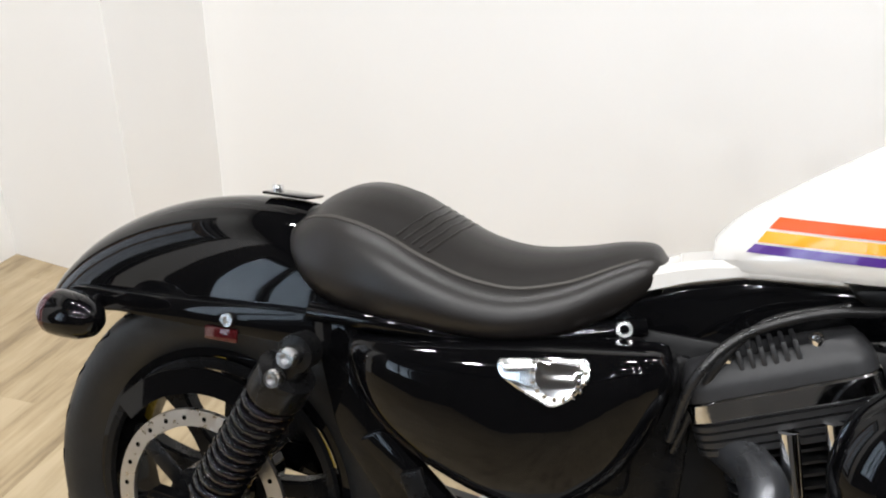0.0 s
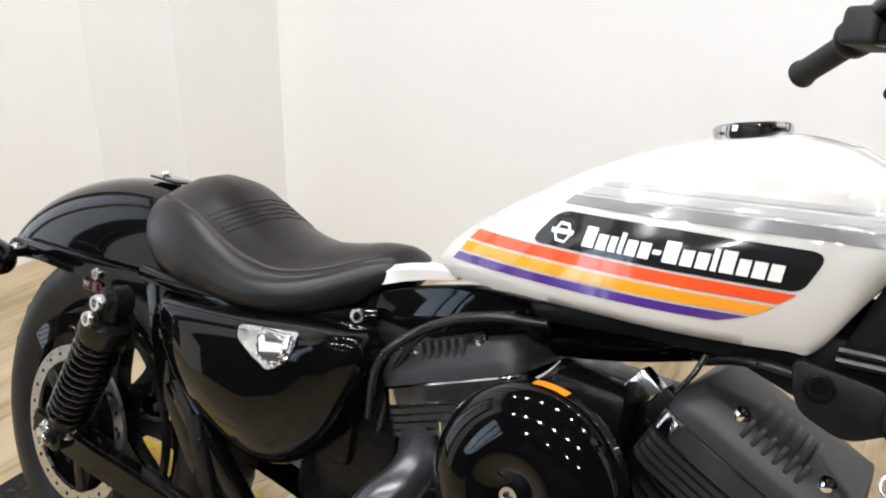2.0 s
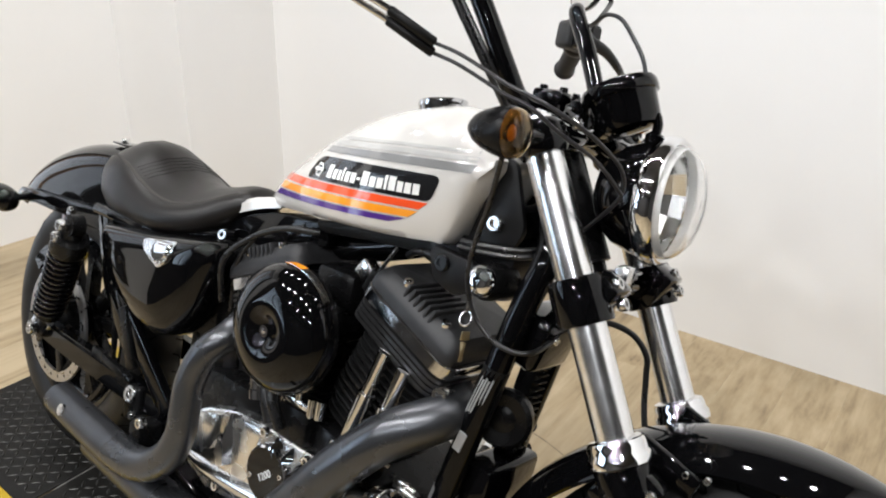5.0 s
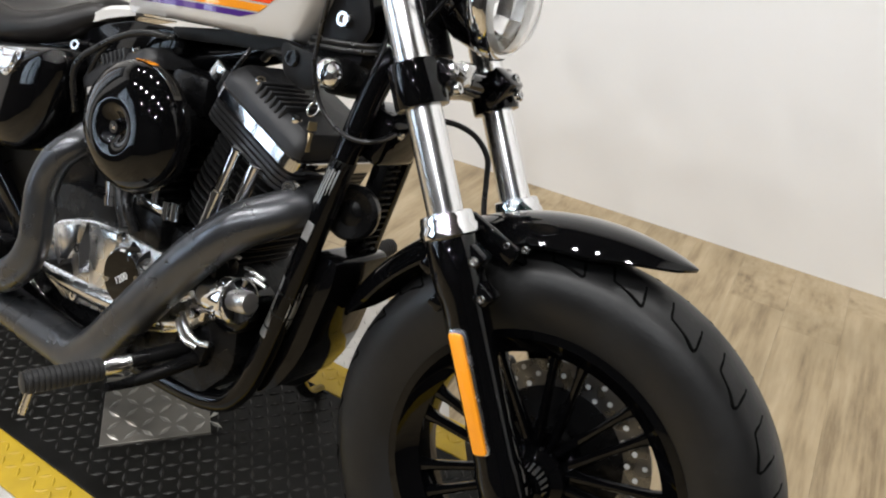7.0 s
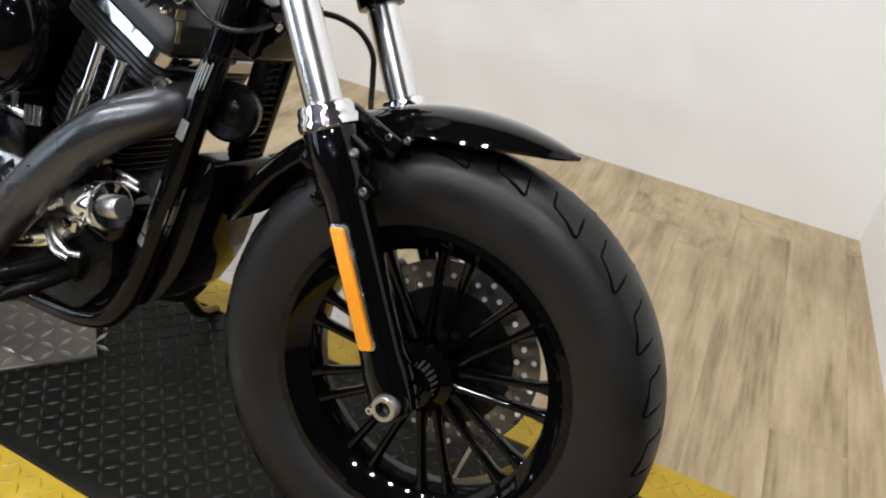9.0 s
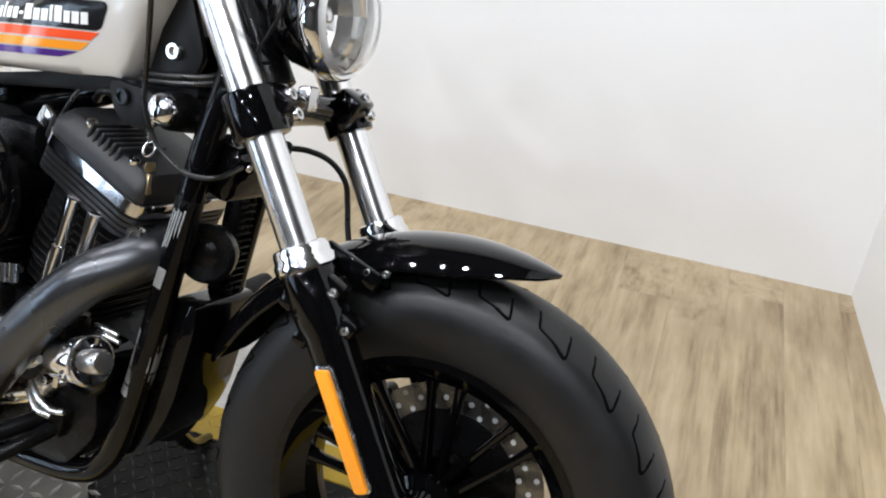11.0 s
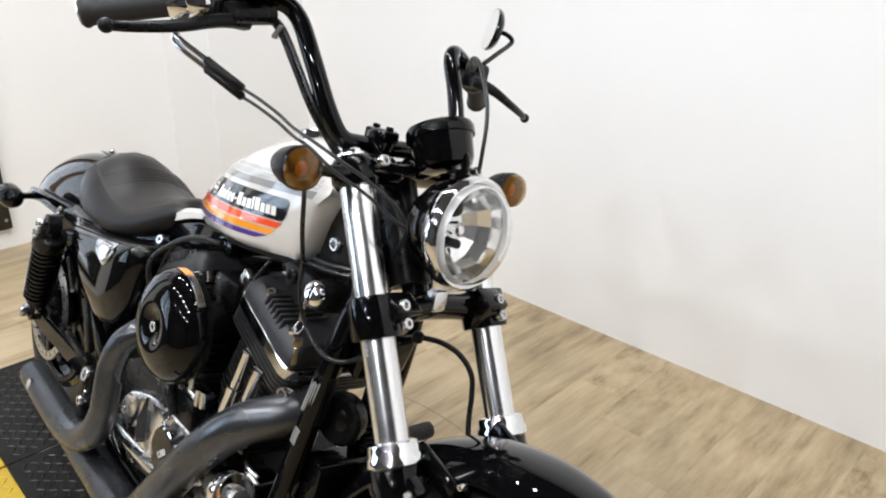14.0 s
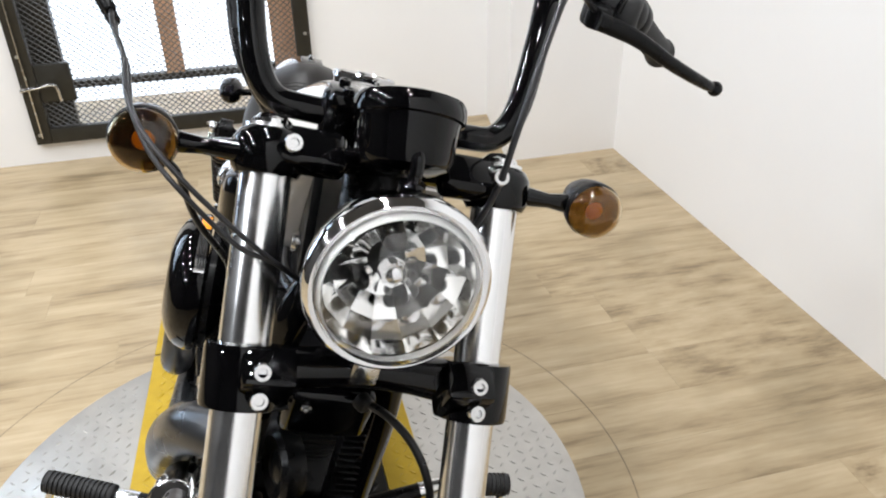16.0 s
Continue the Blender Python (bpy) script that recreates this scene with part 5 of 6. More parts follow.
# inner fender, flat frame bars behind the side cover
bar1 = B()
prism(bar1, round_poly([(0.18, 0.52), (0.215, 0.54), (0.46, 0.36), (0.44, 0.32)], 0.012), -0.118, -0.1, 0.004)
part("frame_gusset", bar1, M_FRAME, bike)
bar2 = B()
prism(bar2, round_poly([(0.1, 0.66), (0.16, 0.67), (0.22, 0.52), (0.3, 0.42), (0.26, 0.4), (0.15, 0.52)], 0.02), -0.112, -0.09, 0.004)
part("frame_gusset", bar2, M_FRAME, bike)
rbc = B()
box(rbc, (0.055, 0.04, 0.075), pose(0.335, -0.105, 0.32, 0, -6, 0), 0.008, 3)
rbo = part("rear_brake_cylinder", rbc, M_SATIN, bike, "black rear brake cylinder with a bright cap")
part("cap_ring", lathe(B(), [(0.016, 0), (0.018, 0.003), (0.016, 0.007), (0.010, 0.007), (0.009, 0.002), (0, 0.002)], (0.335, -0.124, 0.34), (0, -1, 0.25), 20), M_STEEL, rbo)
part("cylinder_bolt", bolt(B(), (0.35, -0.125, 0.3), (0, -1, 0), 0.009, 0.008), M_STEEL, rbo)
bprof = []
for k in range(6):
    bprof += [(0.017, 0.01 * k), (0.021, 0.01 * k + 0.005)]
part("rubber_boot", lathe(B(), bprof + [(0.012, 0.062)], (0.36, -0.115, 0.29), (0.8, 0, -0.35), 18), M_RUBBER, rbo)
part("bracket_arm", box(B(), (0.03, 0.012, 0.13), pose(0.285, -0.118, 0.44, 0, -28, 0), 0.004), M_SATIN, rbo)
part("bracket_arm", box(B(), (0.16, 0.012, 0.03), pose(0.24, -0.118, 0.36, 0, 6, 0), 0.004), M_SATIN, rbo)
# ---- side cover ----
cov = B()
outl = [(0.150, 0.652), (0.165, 0.60), (0.2, 0.555), (0.26, 0.518), (0.34, 0.492), (0.40, 0.484), (0.45, 0.5), (0.50, 0.55), (0.53, 0.61), (0.545, 0.68), (0.53, 0.705), (0.45, 0.695), (0.35, 0.68), (0.24, 0.665)]
cxy = (0.36, 0.605)
loops = []
for k, yy in ((1.0, -0.085), (1.0, -0.105), (0.985, -0.122), (0.94, -0.136), (0.8, -0.148), (0.5, -0.155), (0.15, -0.156)):
    ol = [(cxy[0] + (x_ - cxy[0]) * k, yy, cxy[1] + (z_ - cxy[1]) * k) for x_, z_ in round_poly(outl, 0.03, 3)]
    loops.append(ol)
loft(cov, loops)
cover_tree = BVHTree.FromBMesh(cov)
cover = part("side_cover", cov, M_BLACK, bike, "gloss black oil tank side cover with chrome badge", sharp=50)
bd = B()


def shield(outline, y_off, bm):
    a = []
    for x_, z_ in outline:
        hit = cover_tree.ray_cast(Vector((x_, -0.4, z_)), Vector((0, 1, 0)))
        a.append((x_, (hit[0].y if hit[0] else -0.15), z_))
    loft(bm, [[(x_, y_ + 0.001, z_) for x_, y_, z_ in a], [(x_, y_ - y_off, z_) for x_, y_, z_ in a], [(0.415 + (x_ - 0.415) * 0.9, y_ - y_off * 1.5, 0.655 + (z_ - 0.655) * 0.9) for x_, y_, z_ in a]])


shield(round_poly([(0.352, 0.668), (0.452, 0.686), (0.456, 0.668), (0.44, 0.642), (0.42, 0.628), (0.385, 0.64), (0.358, 0.652)], 0.008, 5), 0.003, bd)
badge = part("badge", bd, M_STEEL, cover, "winged chrome badge with plain shapes")
bd2 = B()
disc_c = (0.422, 0.666)
shield([(disc_c[0] + 0.026 * math.cos(q), disc_c[1] + min(0.024 * math.sin(q), 0.012 + 0.1 * math.cos(q) * 0.026)) for q in (math.tau * k / 28 for k in range(28))], 0.006, bd2)
part("badge_disc", bd2, M_CHROME, badge, "mirror-bright flat-topped disc")
for k in range(11):
    q = radians(165 + 21 * k)
    x_, z_ = disc_c[0] + 0.0295 * math.cos(q), disc_c[1] + 0.0275 * math.sin(q)
    hit = cover_tree.ray_cast(Vector((x_, -0.4, z_)), Vector((0, 1, 0)))
    if hit[0]:
        part("badge_stud", lathe(B(), [(0.0026, -0.001), (0.0026, 0.005), (0.0012, 0.0066), (0, 0.0068)], hit[0], (0, -1, 0), 10), M_CHROME, badge)
rail = B()
tube(rail, [(0.1, -0.112, 0.668), (0.2, -0.116, 0.672), (0.3, -0.108, 0.675), (0.4, -0.078, 0.686), (0.5, -0.05, 0.71)], [0.012, 0.012, 0.012, 0.014, 0.012], 14)
rl = part("seat_rail", rail, M_FRAME, bike, "gloss black seat rail")
part("rail_bolt", bolt(B(), (0.476, -0.062, 0.705), (0.2, -1, 0.2), 0.011, 0.009), M_STEEL, rl)
part("seat_rail", tube(B(), [(0.1, 0.112, 0.668), (0.2, 0.116, 0.672), (0.3, 0.108, 0.675), (0.4, 0.078, 0.686), (0.5, 0.05, 0.71)], 0.012, 14), M_FRAME, bike)
inn = B()
box(inn, (0.36, 0.16, 0.2), Matrix.Translation((0.33, 0.0, 0.6)), 0.02)
part("oil_tank", inn, M_SATIN, bike)
tray = B()
box(tray, (0.16, 0.13, 0.27), Matrix.Translation((0.49, 0.0, 0.555)), 0.02)
part("battery_tray", tray, M_SATIN, bike)

rcov = B()
prism(rcov, round_poly([(0.45, 0.69), (0.475, 0.735), (0.53, 0.758), (0.6, 0.778), (0.73, 0.788), (0.74, 0.75), (0.62, 0.72), (0.54, 0.66)], 0.015), -0.048, 0.048, 0.006)
part("rail_cover", rcov, M_FRAME, bike, "gloss black frame rail under the tank tail")
part("inner_cover", box(B(), (0.16, 0.11, 0.27), Matrix.Translation((0.545, 0.0, 0.575)), 0.015), M_PLASTIC, bike)

# ---- frame ----
for sgn in (-1, 1):
    tubes = B()
    tube(tubes, [(1.14, sgn * 0.03, 0.89), (1.157, sgn * 0.052, 0.845), (1.144, sgn * 0.064, 0.775), (1.13, sgn * 0.072, 0.69), (1.109, sgn * 0.075, 0.58), (1.081, sgn * 0.078, 0.44), (1.051, sgn * 0.08, 0.32), (1.027, sgn * 0.082, 0.262), (0.985, sgn * 0.085, 0.226), (0.88, sgn * 0.09, 0.212), (0.6, sgn * 0.1, 0.212), (0.46, sgn * 0.1, 0.25), (0.42, sgn * 0.1, 0.36)], 0.019, 18)
    fr = part("frame_tube", tubes, M_FRAME, bike, "gloss black frame downtube")
    if sgn < 0:
        def on_tube(z, r):
            return Vector((float(np.interp(z, [0.32, 0.44, 0.58, 0.69], [1.051, 1.081, 1.109, 1.13])), float(np.interp(z, [0.32, 0.69], [-0.08, -0.072])), z))

        for z0, z1, r_, m_, lab_ in ((0.685, 0.6, 0.0193, M_PLASTIC, ""), (0.485, 0.38, 0.0194, M_LABEL, "worn grey warning label")):
            part("label", tube(B(), [on_tube(z0, 0), on_tube((z0 + z1) / 2, 0), on_tube(z1, 0)], r_, 18), m_, fr, lab_)
        for zc_ in (0.462, 0.426, 0.4):
            part("label_bar", tube(B(), [on_tube(zc_, 0), on_tube(zc_ - 0.0035, 0)], 0.0197, 18), M_PLASTIC, fr)
        for i_ in range(5):
            p_ = on_tube(0.642, 0)
            part("label_bar", box(B(), (0.0028, 0.0016, 0.06 - 0.006 * (i_ % 2)), Matrix.Translation(p_ + Vector((-0.009 + 0.0045 * i_, -0.0192 + 0.0006 * abs(i_ - 2) ** 2, 0))) @ pose(0, 0, 0, 0, 15.5, 0), 0.0003, 1), M_LABEL, fr)
        part("label", box(B(), (0.014, 0.002, 0.03), Matrix.Translation(on_tube(0.57, 0) + Vector((0, -0.0195, 0))) @ pose(0, 0, 0, 0, 14, 0), 0.0005, 1), M_LABEL, fr, "small silver label")
bb_ = B()
tube(bb_, [(1.13, 0, 0.9), (1.0, 0, 0.84), (0.8, 0, 0.765), (0.6, 0, 0.725), (0.45, 0, 0.69)], 0.024, 18)
part("backbone", bb_, M_FRAME, bike)
nk = B()
tube(nk, [fax(0.985, 0) + Vector((-0.035, 0, 0)), fax(0.845, 0) + Vector((-0.031, 0, 0))], 0.032, 24)
part("steering_head", nk, M_SATIN, bike)
gus = B()
prism(gus, round_poly([(1.02, 0.83), (1.06, 0.965), (1.08, 0.96), (1.115, 0.87), (1.1, 0.84)], 0.014), -0.056, -0.046, 0.003)
gu = part("neck_bracket", gus, M_PLASTIC, bike, "black bracket beside the steering head")
part("neck_bolt", bolt(B(), (1.068, -0.056, 0.872), (0, -1, 0), 0.0125, 0.009), M_STEEL, gu)
gus2 = B()
prism(gus2, round_poly([(1.02, 0.83), (1.06, 0.965), (1.08, 0.96), (1.115, 0.87), (1.1, 0.84)], 0.014), 0.056, 0.066, 0.003)
part("neck_bracket", gus2, M_PLASTIC, bike)
under = B()
prism(under, round_poly([(0.7, 0.788), (0.8, 0.805), (0.95, 0.83), (1.06, 0.85), (1.11, 0.83), (1.08, 0.775), (1.0, 0.775), (0.93, 0.795), (0.85, 0.788), (0.72, 0.772)], 0.014), -0.05, 0.05, 0.006)
part("tank_cradle", under, M_PLASTIC, bike)
for zz, yy in ((0.835, -0.064), (0.826, -0.068)):
    part("wiring_loom", tube(B(), [(1.02, yy, zz), (1.07, yy, zz + 0.004), (1.115, yy + 0.012, zz + 0.01), (1.14, yy + 0.04, zz + 0.02)], 0.0045, 8), M_CABLE, bike)
coil = B()
prism(coil, round_poly([(0.985, 0.822), (1.07, 0.815), (1.085, 0.785), (1.045, 0.76), (1.0, 0.775)], 0.015), -0.09, -0.072, 0.004)
co_ = part("ignition_bracket", coil, M_PLASTIC, bike)
part("bracket_bolt", bolt(B(), (1.015, -0.09, 0.802), (0, -1, 0), 0.013, 0.006), M_SATIN, co_)
ign = lathe(B(), [(0.026, -0.06), (0.027, -0.012), (0.024, -0.006), (0.022, 0.0), (0.02, 0.006), (0.012, 0.012), (0, 0.013)], (1.089, -0.094, 0.797), (0, -1, 0.1), 28)
igo = part("ignition_switch", ign, M_SATIN, bike, "ignition switch with chrome face")
part("switch_face", lathe(B(), [(0.0225, -0.002), (0.022, 0.006), (0.016, 0.013), (0.006, 0.016), (0, 0.014)], (1.089, -0.094, 0.797), (0, -1, 0.1), 28), M_CHROME, igo)
keyring = B()
tube(keyring, [Vector((1.088 + 0.0095 * math.cos(a), -0.112 + 0.004 * math.sin(a), 0.745 + 0.0095 * math.sin(a))) for a in (math.tau * k / 16 for k in range(17))], 0.0016, 8, 2)
tube(keyring, [(1.089, -0.112, 0.785), (1.088, -0.113, 0.77), (1.088, -0.112, 0.755)], 0.003, 8)
kr = part("key_ring", keyring, M_STEEL, igo, "key ring with two keys")
for k_, tilt in ((0, 4), (1, -7)):
    kb = box(B(), (0.005, 0.002, 0.028), pose(1.094 - 0.003 * k_, -0.114 + 0.003 * k_, 0.699, 0, tilt, 62), 0.0006, 1)
    box(kb, (0.0115, 0.0025, 0.013), pose(1.093, -0.114 + 0.003 * k_, 0.722, 0, tilt, 62), 0.003, 2)
    part("key", kb, M_BRASS, kr)
coilb = box(B(), (0.07, 0.1, 0.078), pose(1.143, 0.0, 0.728, 0, 16, 0), 0.012, 3)
ccov = part("coil_cover", coilb, M_BLACK, bike, "gloss black cover between the downtubes")
part("cover_bolt", bolt(B(), (1.18, -0.025, 0.735), (1, 0, -0.28), 0.006, 0.005), M_STEEL, ccov)
horn = lathe(B(), [(0.012, -0.03), (0.04, -0.024), (0.044, -0.01), (0.044, 0.0), (0.038, 0.006), (0.02, 0.002), (0.012, 0.006), (0, 0.006)], (1.132, -0.035, 0.602), (0.3, -1, 0), 32)
part("horn", horn, M_SATIN, bike, "round black horn")
reg = box(B(), (0.03, 0.032, 0.2), pose(1.108, 0.052, 0.61, 0, 8, 0), 0.004)
rego = part("regulator", reg, M_SATIN, bike, "finned black voltage regulator")
for k in range(17):
    fin = box(B(), (0.008, 0.034, 0.003), pose(1.128 + (k - 8) * 0.0016, 0.052, 0.61 + (k - 8) * 0.0115, 0, 8, 0), 0.0008, 1)
    part("fin", fin, M_SATIN, rego)
lowcov = B()
prism(lowcov, round_poly([(1.0, 0.245), (1.05, 0.266), (1.08, 0.29), (1.106, 0.336), (1.121, 0.375), (1.132, 0.43), (1.145, 0.49), (1.147, 0.53), (1.09, 0.53), (1.06, 0.44), (1.03, 0.33)], 0.012), -0.06, 0.07, 0.008)
part("frame_cover", lowcov, M_FRAME, bike)

# ---- engine ----
AF, PF = Vector((0.4, 0, 0.9165)), Vector((0.9165, 0, -0.4))
AR, PR = Vector((-0.4, 0, 0.9165)), Vector((0.9165, 0, 0.4))


def frame_m(c, p, a):
    """A pose with x along p and z along a."""
    return Matrix.Translation(c) @ Matrix((p, Vector((0, 1, 0)), a)).transposed().to_4x4()


for nm, c, p, a in (("front", Vector((0.98, 0, 0.7)), PF, AF), ("rear", Vector((0.645, 0, 0.68)), PR, AR)):
    m = frame_m(c, p, a)
    top = B()
    ol = round_poly([(-0.1, -0.105), (0.1, -0.105), (0.1, 0.105), (-0.1, 0.105)], 0.03, 5)
    loops = []
    for k, hh in ((1.0, 0.002), (1.0, 0.014), (0.985, 0.021), (0.9, 0.036), (0.86, 0.04), (0.3, 0.044)):
        loops.append([(min(x_, 0.094 if nm == "front" else 0.1) * k, min(y_, 0.085) * k, hh) for x_, y_ in ol])
    loft(top, loops)
    top.transform(m)
    rc_ = part("rocker_cover", top, M_WRINKLE, bike, "black wrinkle-coated rocker cover")
    for k in range(6):
        rib = box(B(), (0.0055, 0.085, 0.024), Matrix.Translation((-0.03 + 0.0115 * k, -0.057, 0.037)), 0.0016)
        rib.transform(m)
        part("cover_rib", rib, M_WRINKLE, rc_)
    for bx_ in (-0.042, 0.048):
        bo = bolt(B(), (bx_, -0.086, 0.038), (0, -0.35, 1), 0.0085, 0.008)
        bo.transform(m)
        part("cover_bolt", bo, M_CHROME, rc_)
    mid_ = B()
    loops = [[(x_ * k, y_ * k, hh) for x_, y_ in ol] for k, hh in ((1.0, -0.022), (1.015, -0.02), (1.015, -0.001), (1.0, 0.001))]
    loft(mid_, loops)
    mid_.transform(m)
    part("rocker_band", mid_, M_BAND, rc_, "dark polished rocker band")
    low_ = loft(B(), [[(x_ * 0.93, y_ * 0.93, hh) for x_, y_ in ol] for hh in (-0.062, -0.02)])
    low_.transform(m)
    hd = part("cylinder_head", low_, M_FIN, bike, "black ribbed cylinder head")
    for hh in (-0.029, -0.038, -0.047, -0.056):
        hf = loft(B(), [[(x_ * k, y_ * k, hh + d_) for x_, y_ in ol] for k, d_ in ((0.96, -0.0035), (0.995, -0.003), (0.995, 0.003), (0.96, 0.0035))])
        hf.transform(m)
        part("head_fin", hf, M_FIN, hd)
    cy = lathe(B(), [(0.062, -0.26), (0.062, -0.06)], (0, 0, 0), (0, 0, 1), 28)
    cy.transform(m)
    cyo = part("cylinder", cy, M_FIN, bike, "black finned cylinder barrel")
    ol2 = round_poly([(-0.082, -0.088), (0.082, -0.088), (0.082, 0.088), (-0.082, 0.088)], 0.04, 5)
    for k in range(13):
        hh = -0.073 - 0.0135 * k
        sc = 1.0 if k < 10 else 0.92
        cf = loft(B(), [[(x_ * sc * q, y_ * sc * q, hh + d_) for x_, y_ in ol2] for q, d_ in ((0.97, -0.0022), (1, -0.0016), (1, 0.0016), (0.97, 0.0022))])
        cf.transform(m)
        part("cylinder_fin", cf, M_FIN, cyo)
    ends = (((0.956, 0.65), (0.912, 0.475)), ((0.998, 0.636), (0.958, 0.475))) if nm == "front" else (((0.7, 0.66), (0.745, 0.475)), ((0.66, 0.64), (0.7, 0.475)))
    for (xa, za), (xb, zb) in ends:
        q0, base = Vector((xa, -0.108, za)), Vector((xb, -0.112, zb))
        pt = tube(B(), [q0, q0.lerp(base, 0.4), q0.lerp(base, 0.41), q0.lerp(base, 0.9), q0.lerp(base, 0.91), base], [0.0105, 0.0105, 0.0142, 0.0142, 0.0168, 0.0168], 18, smooth=False)
        part("pushrod_tube", pt, M_CHROME, bike, "chrome pushrod tube")
hb2 = bolt(B(), (1.06, -0.092, 0.622), (0.3, -1, 0), 0.0125, 0.012)
part("head_bolt", hb2, M_STEEL, bike, "bright head bolt")
case = B()
prism(case, round_poly([(0.44, 0.24), (0.44, 0.42), (0.55, 0.47), (0.68, 0.47), (0.8, 0.49), (0.93, 0.47), (1.01, 0.4), (1.02, 0.3), (0.95, 0.22), (0.6, 0.2)], 0.03), -0.1, 0.12, 0.012)
part("crankcase", case, M_SATIN, bike, "black engine crankcase")
cam_c = B()
cam_o = round_poly([(0.5, 0.3), (0.52, 0.36), (0.562, 0.405), (0.655, 0.436), (0.745, 0.444), (0.82, 0.441), (0.9, 0.444), (0.95, 0.40), (0.955, 0.36), (0.9, 0.32), (0.82, 0.29), (0.72, 0.28), (0.6, 0.262)], 0.02, 2)
loft(cam_c, [[(0.745 + (x_ - 0.745) * k, yy, 0.36 + (z_ - 0.36) * k) for x_, z_ in cam_o] for k, yy in ((1.0, -0.098), (1.0, -0.114), (0.985, -0.119), (0.95, -0.1215), (0.6, -0.125), (0.2, -0.1265))])
camo = part("cam_cover", cam_c, M_ALLOY, bike, "polished bright cam cover", sharp=12)
part("cover_roll", tube(B(), [(0.5, -0.11, 0.306), (0.6, -0.114, 0.302), (0.72, -0.115, 0.31), (0.84, -0.114, 0.328), (0.93, -0.11, 0.352)], [0.01, 0.02, 0.022, 0.02, 0.012], 24), M_ALLOY, camo, "rounded bright lower edge")
for (xa, za), (xb, zb) in (((0.65, 0.428), (0.668, 0.342)), ((0.775, 0.437), (0.79, 0.41)), ((0.815, 0.436), (0.81, 0.405)), ((0.86, 0.432), (0.825, 0.395))):
    rid = B()
    n_ = Vector((zb - za, 0, xa - xb)).normalized()
    loft(rid, [[Vector((x_, -0.112, z_)) + n_ * w_, Vector((x_, -0.112 - h_, z_)), Vector((x_, -0.112, z_)) - n_ * w_] for x_, z_, w_, h_ in ((xa, za, 0.012, 0.012), (xa + (xb - xa) * 0.5, za + (zb - za) * 0.5, 0.018, 0.03), (xb, zb, 0.012, 0.03))])
    part("cover_rib", rid, M_CHROME, camo)
for pts in ([(0.668, 0.43), (0.742, 0.437), (0.735, 0.41), (0.722, 0.37), (0.695, 0.328), (0.68, 0.335), (0.676, 0.38)], [(0.566, 0.398), (0.636, 0.42), (0.632, 0.38), (0.612, 0.345), (0.575, 0.335)]):
    part("cover_panel", prism(B(), round_poly(pts, 0.006), -0.122, -0.1285, 0.002), M_ALLOY, camo)
for x_, z_ in ((0.545, 0.35), (0.636, 0.375), (0.745, 0.434), (0.852, 0.43), (0.94, 0.375), (0.87, 0.325), (0.64, 0.285), (0.74, 0.3), (0.655, 0.375)):
    part("cover_bolt", bolt(B(), (x_, -0.121, z_), (0, -1, 0), 0.009, 0.009), M_CHROME, camo)
tc = lathe(B(), [(0.052, -0.012), (0.052, 0.0), (0.05, 0.006), (0.046, 0.008), (0.044, 0.006)], (0.778, -0.132, 0.374), (0, -1, 0), 40)
tco = part("timer_cover", tc, M_CHROME, camo, "round timer cover with black face reading 1200")
part("timer_face", lathe(B(), [(0.0465, 0.002), (0.0465, 0.0085), (0, 0.009)], (0.778, -0.132, 0.374), (0, -1, 0), 40), M_BLACK, tco)
for sgn in (-1, 1):
    part("timer_screw", bolt(B(), (0.778 + sgn * 0.036, -0.138, 0.374 + sgn * 0.014), (0, -1, 0), 0.005, 0.004), M_CHROME, tco)
fcu = bpy.data.curves.new("timer_text", "FONT")
fcu.body, fcu.size, fcu.extrude, fcu.align_x, fcu.align_y = "1200", 0.0175, 0.0004, "CENTER", "CENTER"
tmp = new("timer_text", fcu)
bpy.context.view_layer.update()
tme = bpy.data.meshes.new_from_object(tmp.evaluated_get(bpy.context.evaluated_depsgraph_get()))
bpy.data.objects.remove(tmp)
tme.materials.clear()
tme.materials.append(M_LETTER)
tx = new("timer_text", tme)
tx.parent = tco
tx.matrix_basis = pose(0.778, -0.1412, 0.374, 90, -38, 0)
for lx, lz, lh in ((0.795, 0.472, 0.06), (0.93, 0.458, 0.028)):
    part("lifter_block", box(B(), (0.085, 0.05, lh), Matrix.Translation((lx, -0.1, lz)), 0.008), M_SATIN, bike, "black tappet block")
    part("block_cap", box(B(), (0.078, 0.04, 0.012), Matrix.Translation((lx, -0.102, lz + lh / 2 + 0.007)), 0.003), M_ALLOY, bike, "bright cap of the tappet block")
for x_, z_ in ((0.768, 0.526), (0.802, 0.538), (0.832, 0.526), (0.852, 0.53), (0.945, 0.488)):
    part("tappet_bolt", tube(B(), [(x_, -0.115, z_ - 0.03), (x_, -0.115, z_)], 0.0075, 12), M_CHROME, bike)
# oil filter and alloy end cap in front
of = lathe(B(), [(0.038, -0.07), (0.04, -0.01), (0.037, 0.0), (0.03, 0.006), (0.0, 0.007)], (1.0, -0.11, 0.4), (0.1, -1, 0), 32)
part("oil_filter", of, M_BLACK, bike, "black oil filter")
ECP, ECA = Vector((1.006, -0.14, 0.432)), Vector((1.0, -0.12, 0.28))
ec = lathe(B(), [(0.0, -0.03), (0.026, -0.028), (0.029, -0.02), (0.029, 0.012), (0.034, 0.016), (0.034, 0.044), (0.032, 0.047), (0.019, 0.048), (0.0, 0.049)], ECP, ECA, 36)
eco = part("end_cap", ec, M_CHROME, bike, "bright metal barrel with a stepped end")
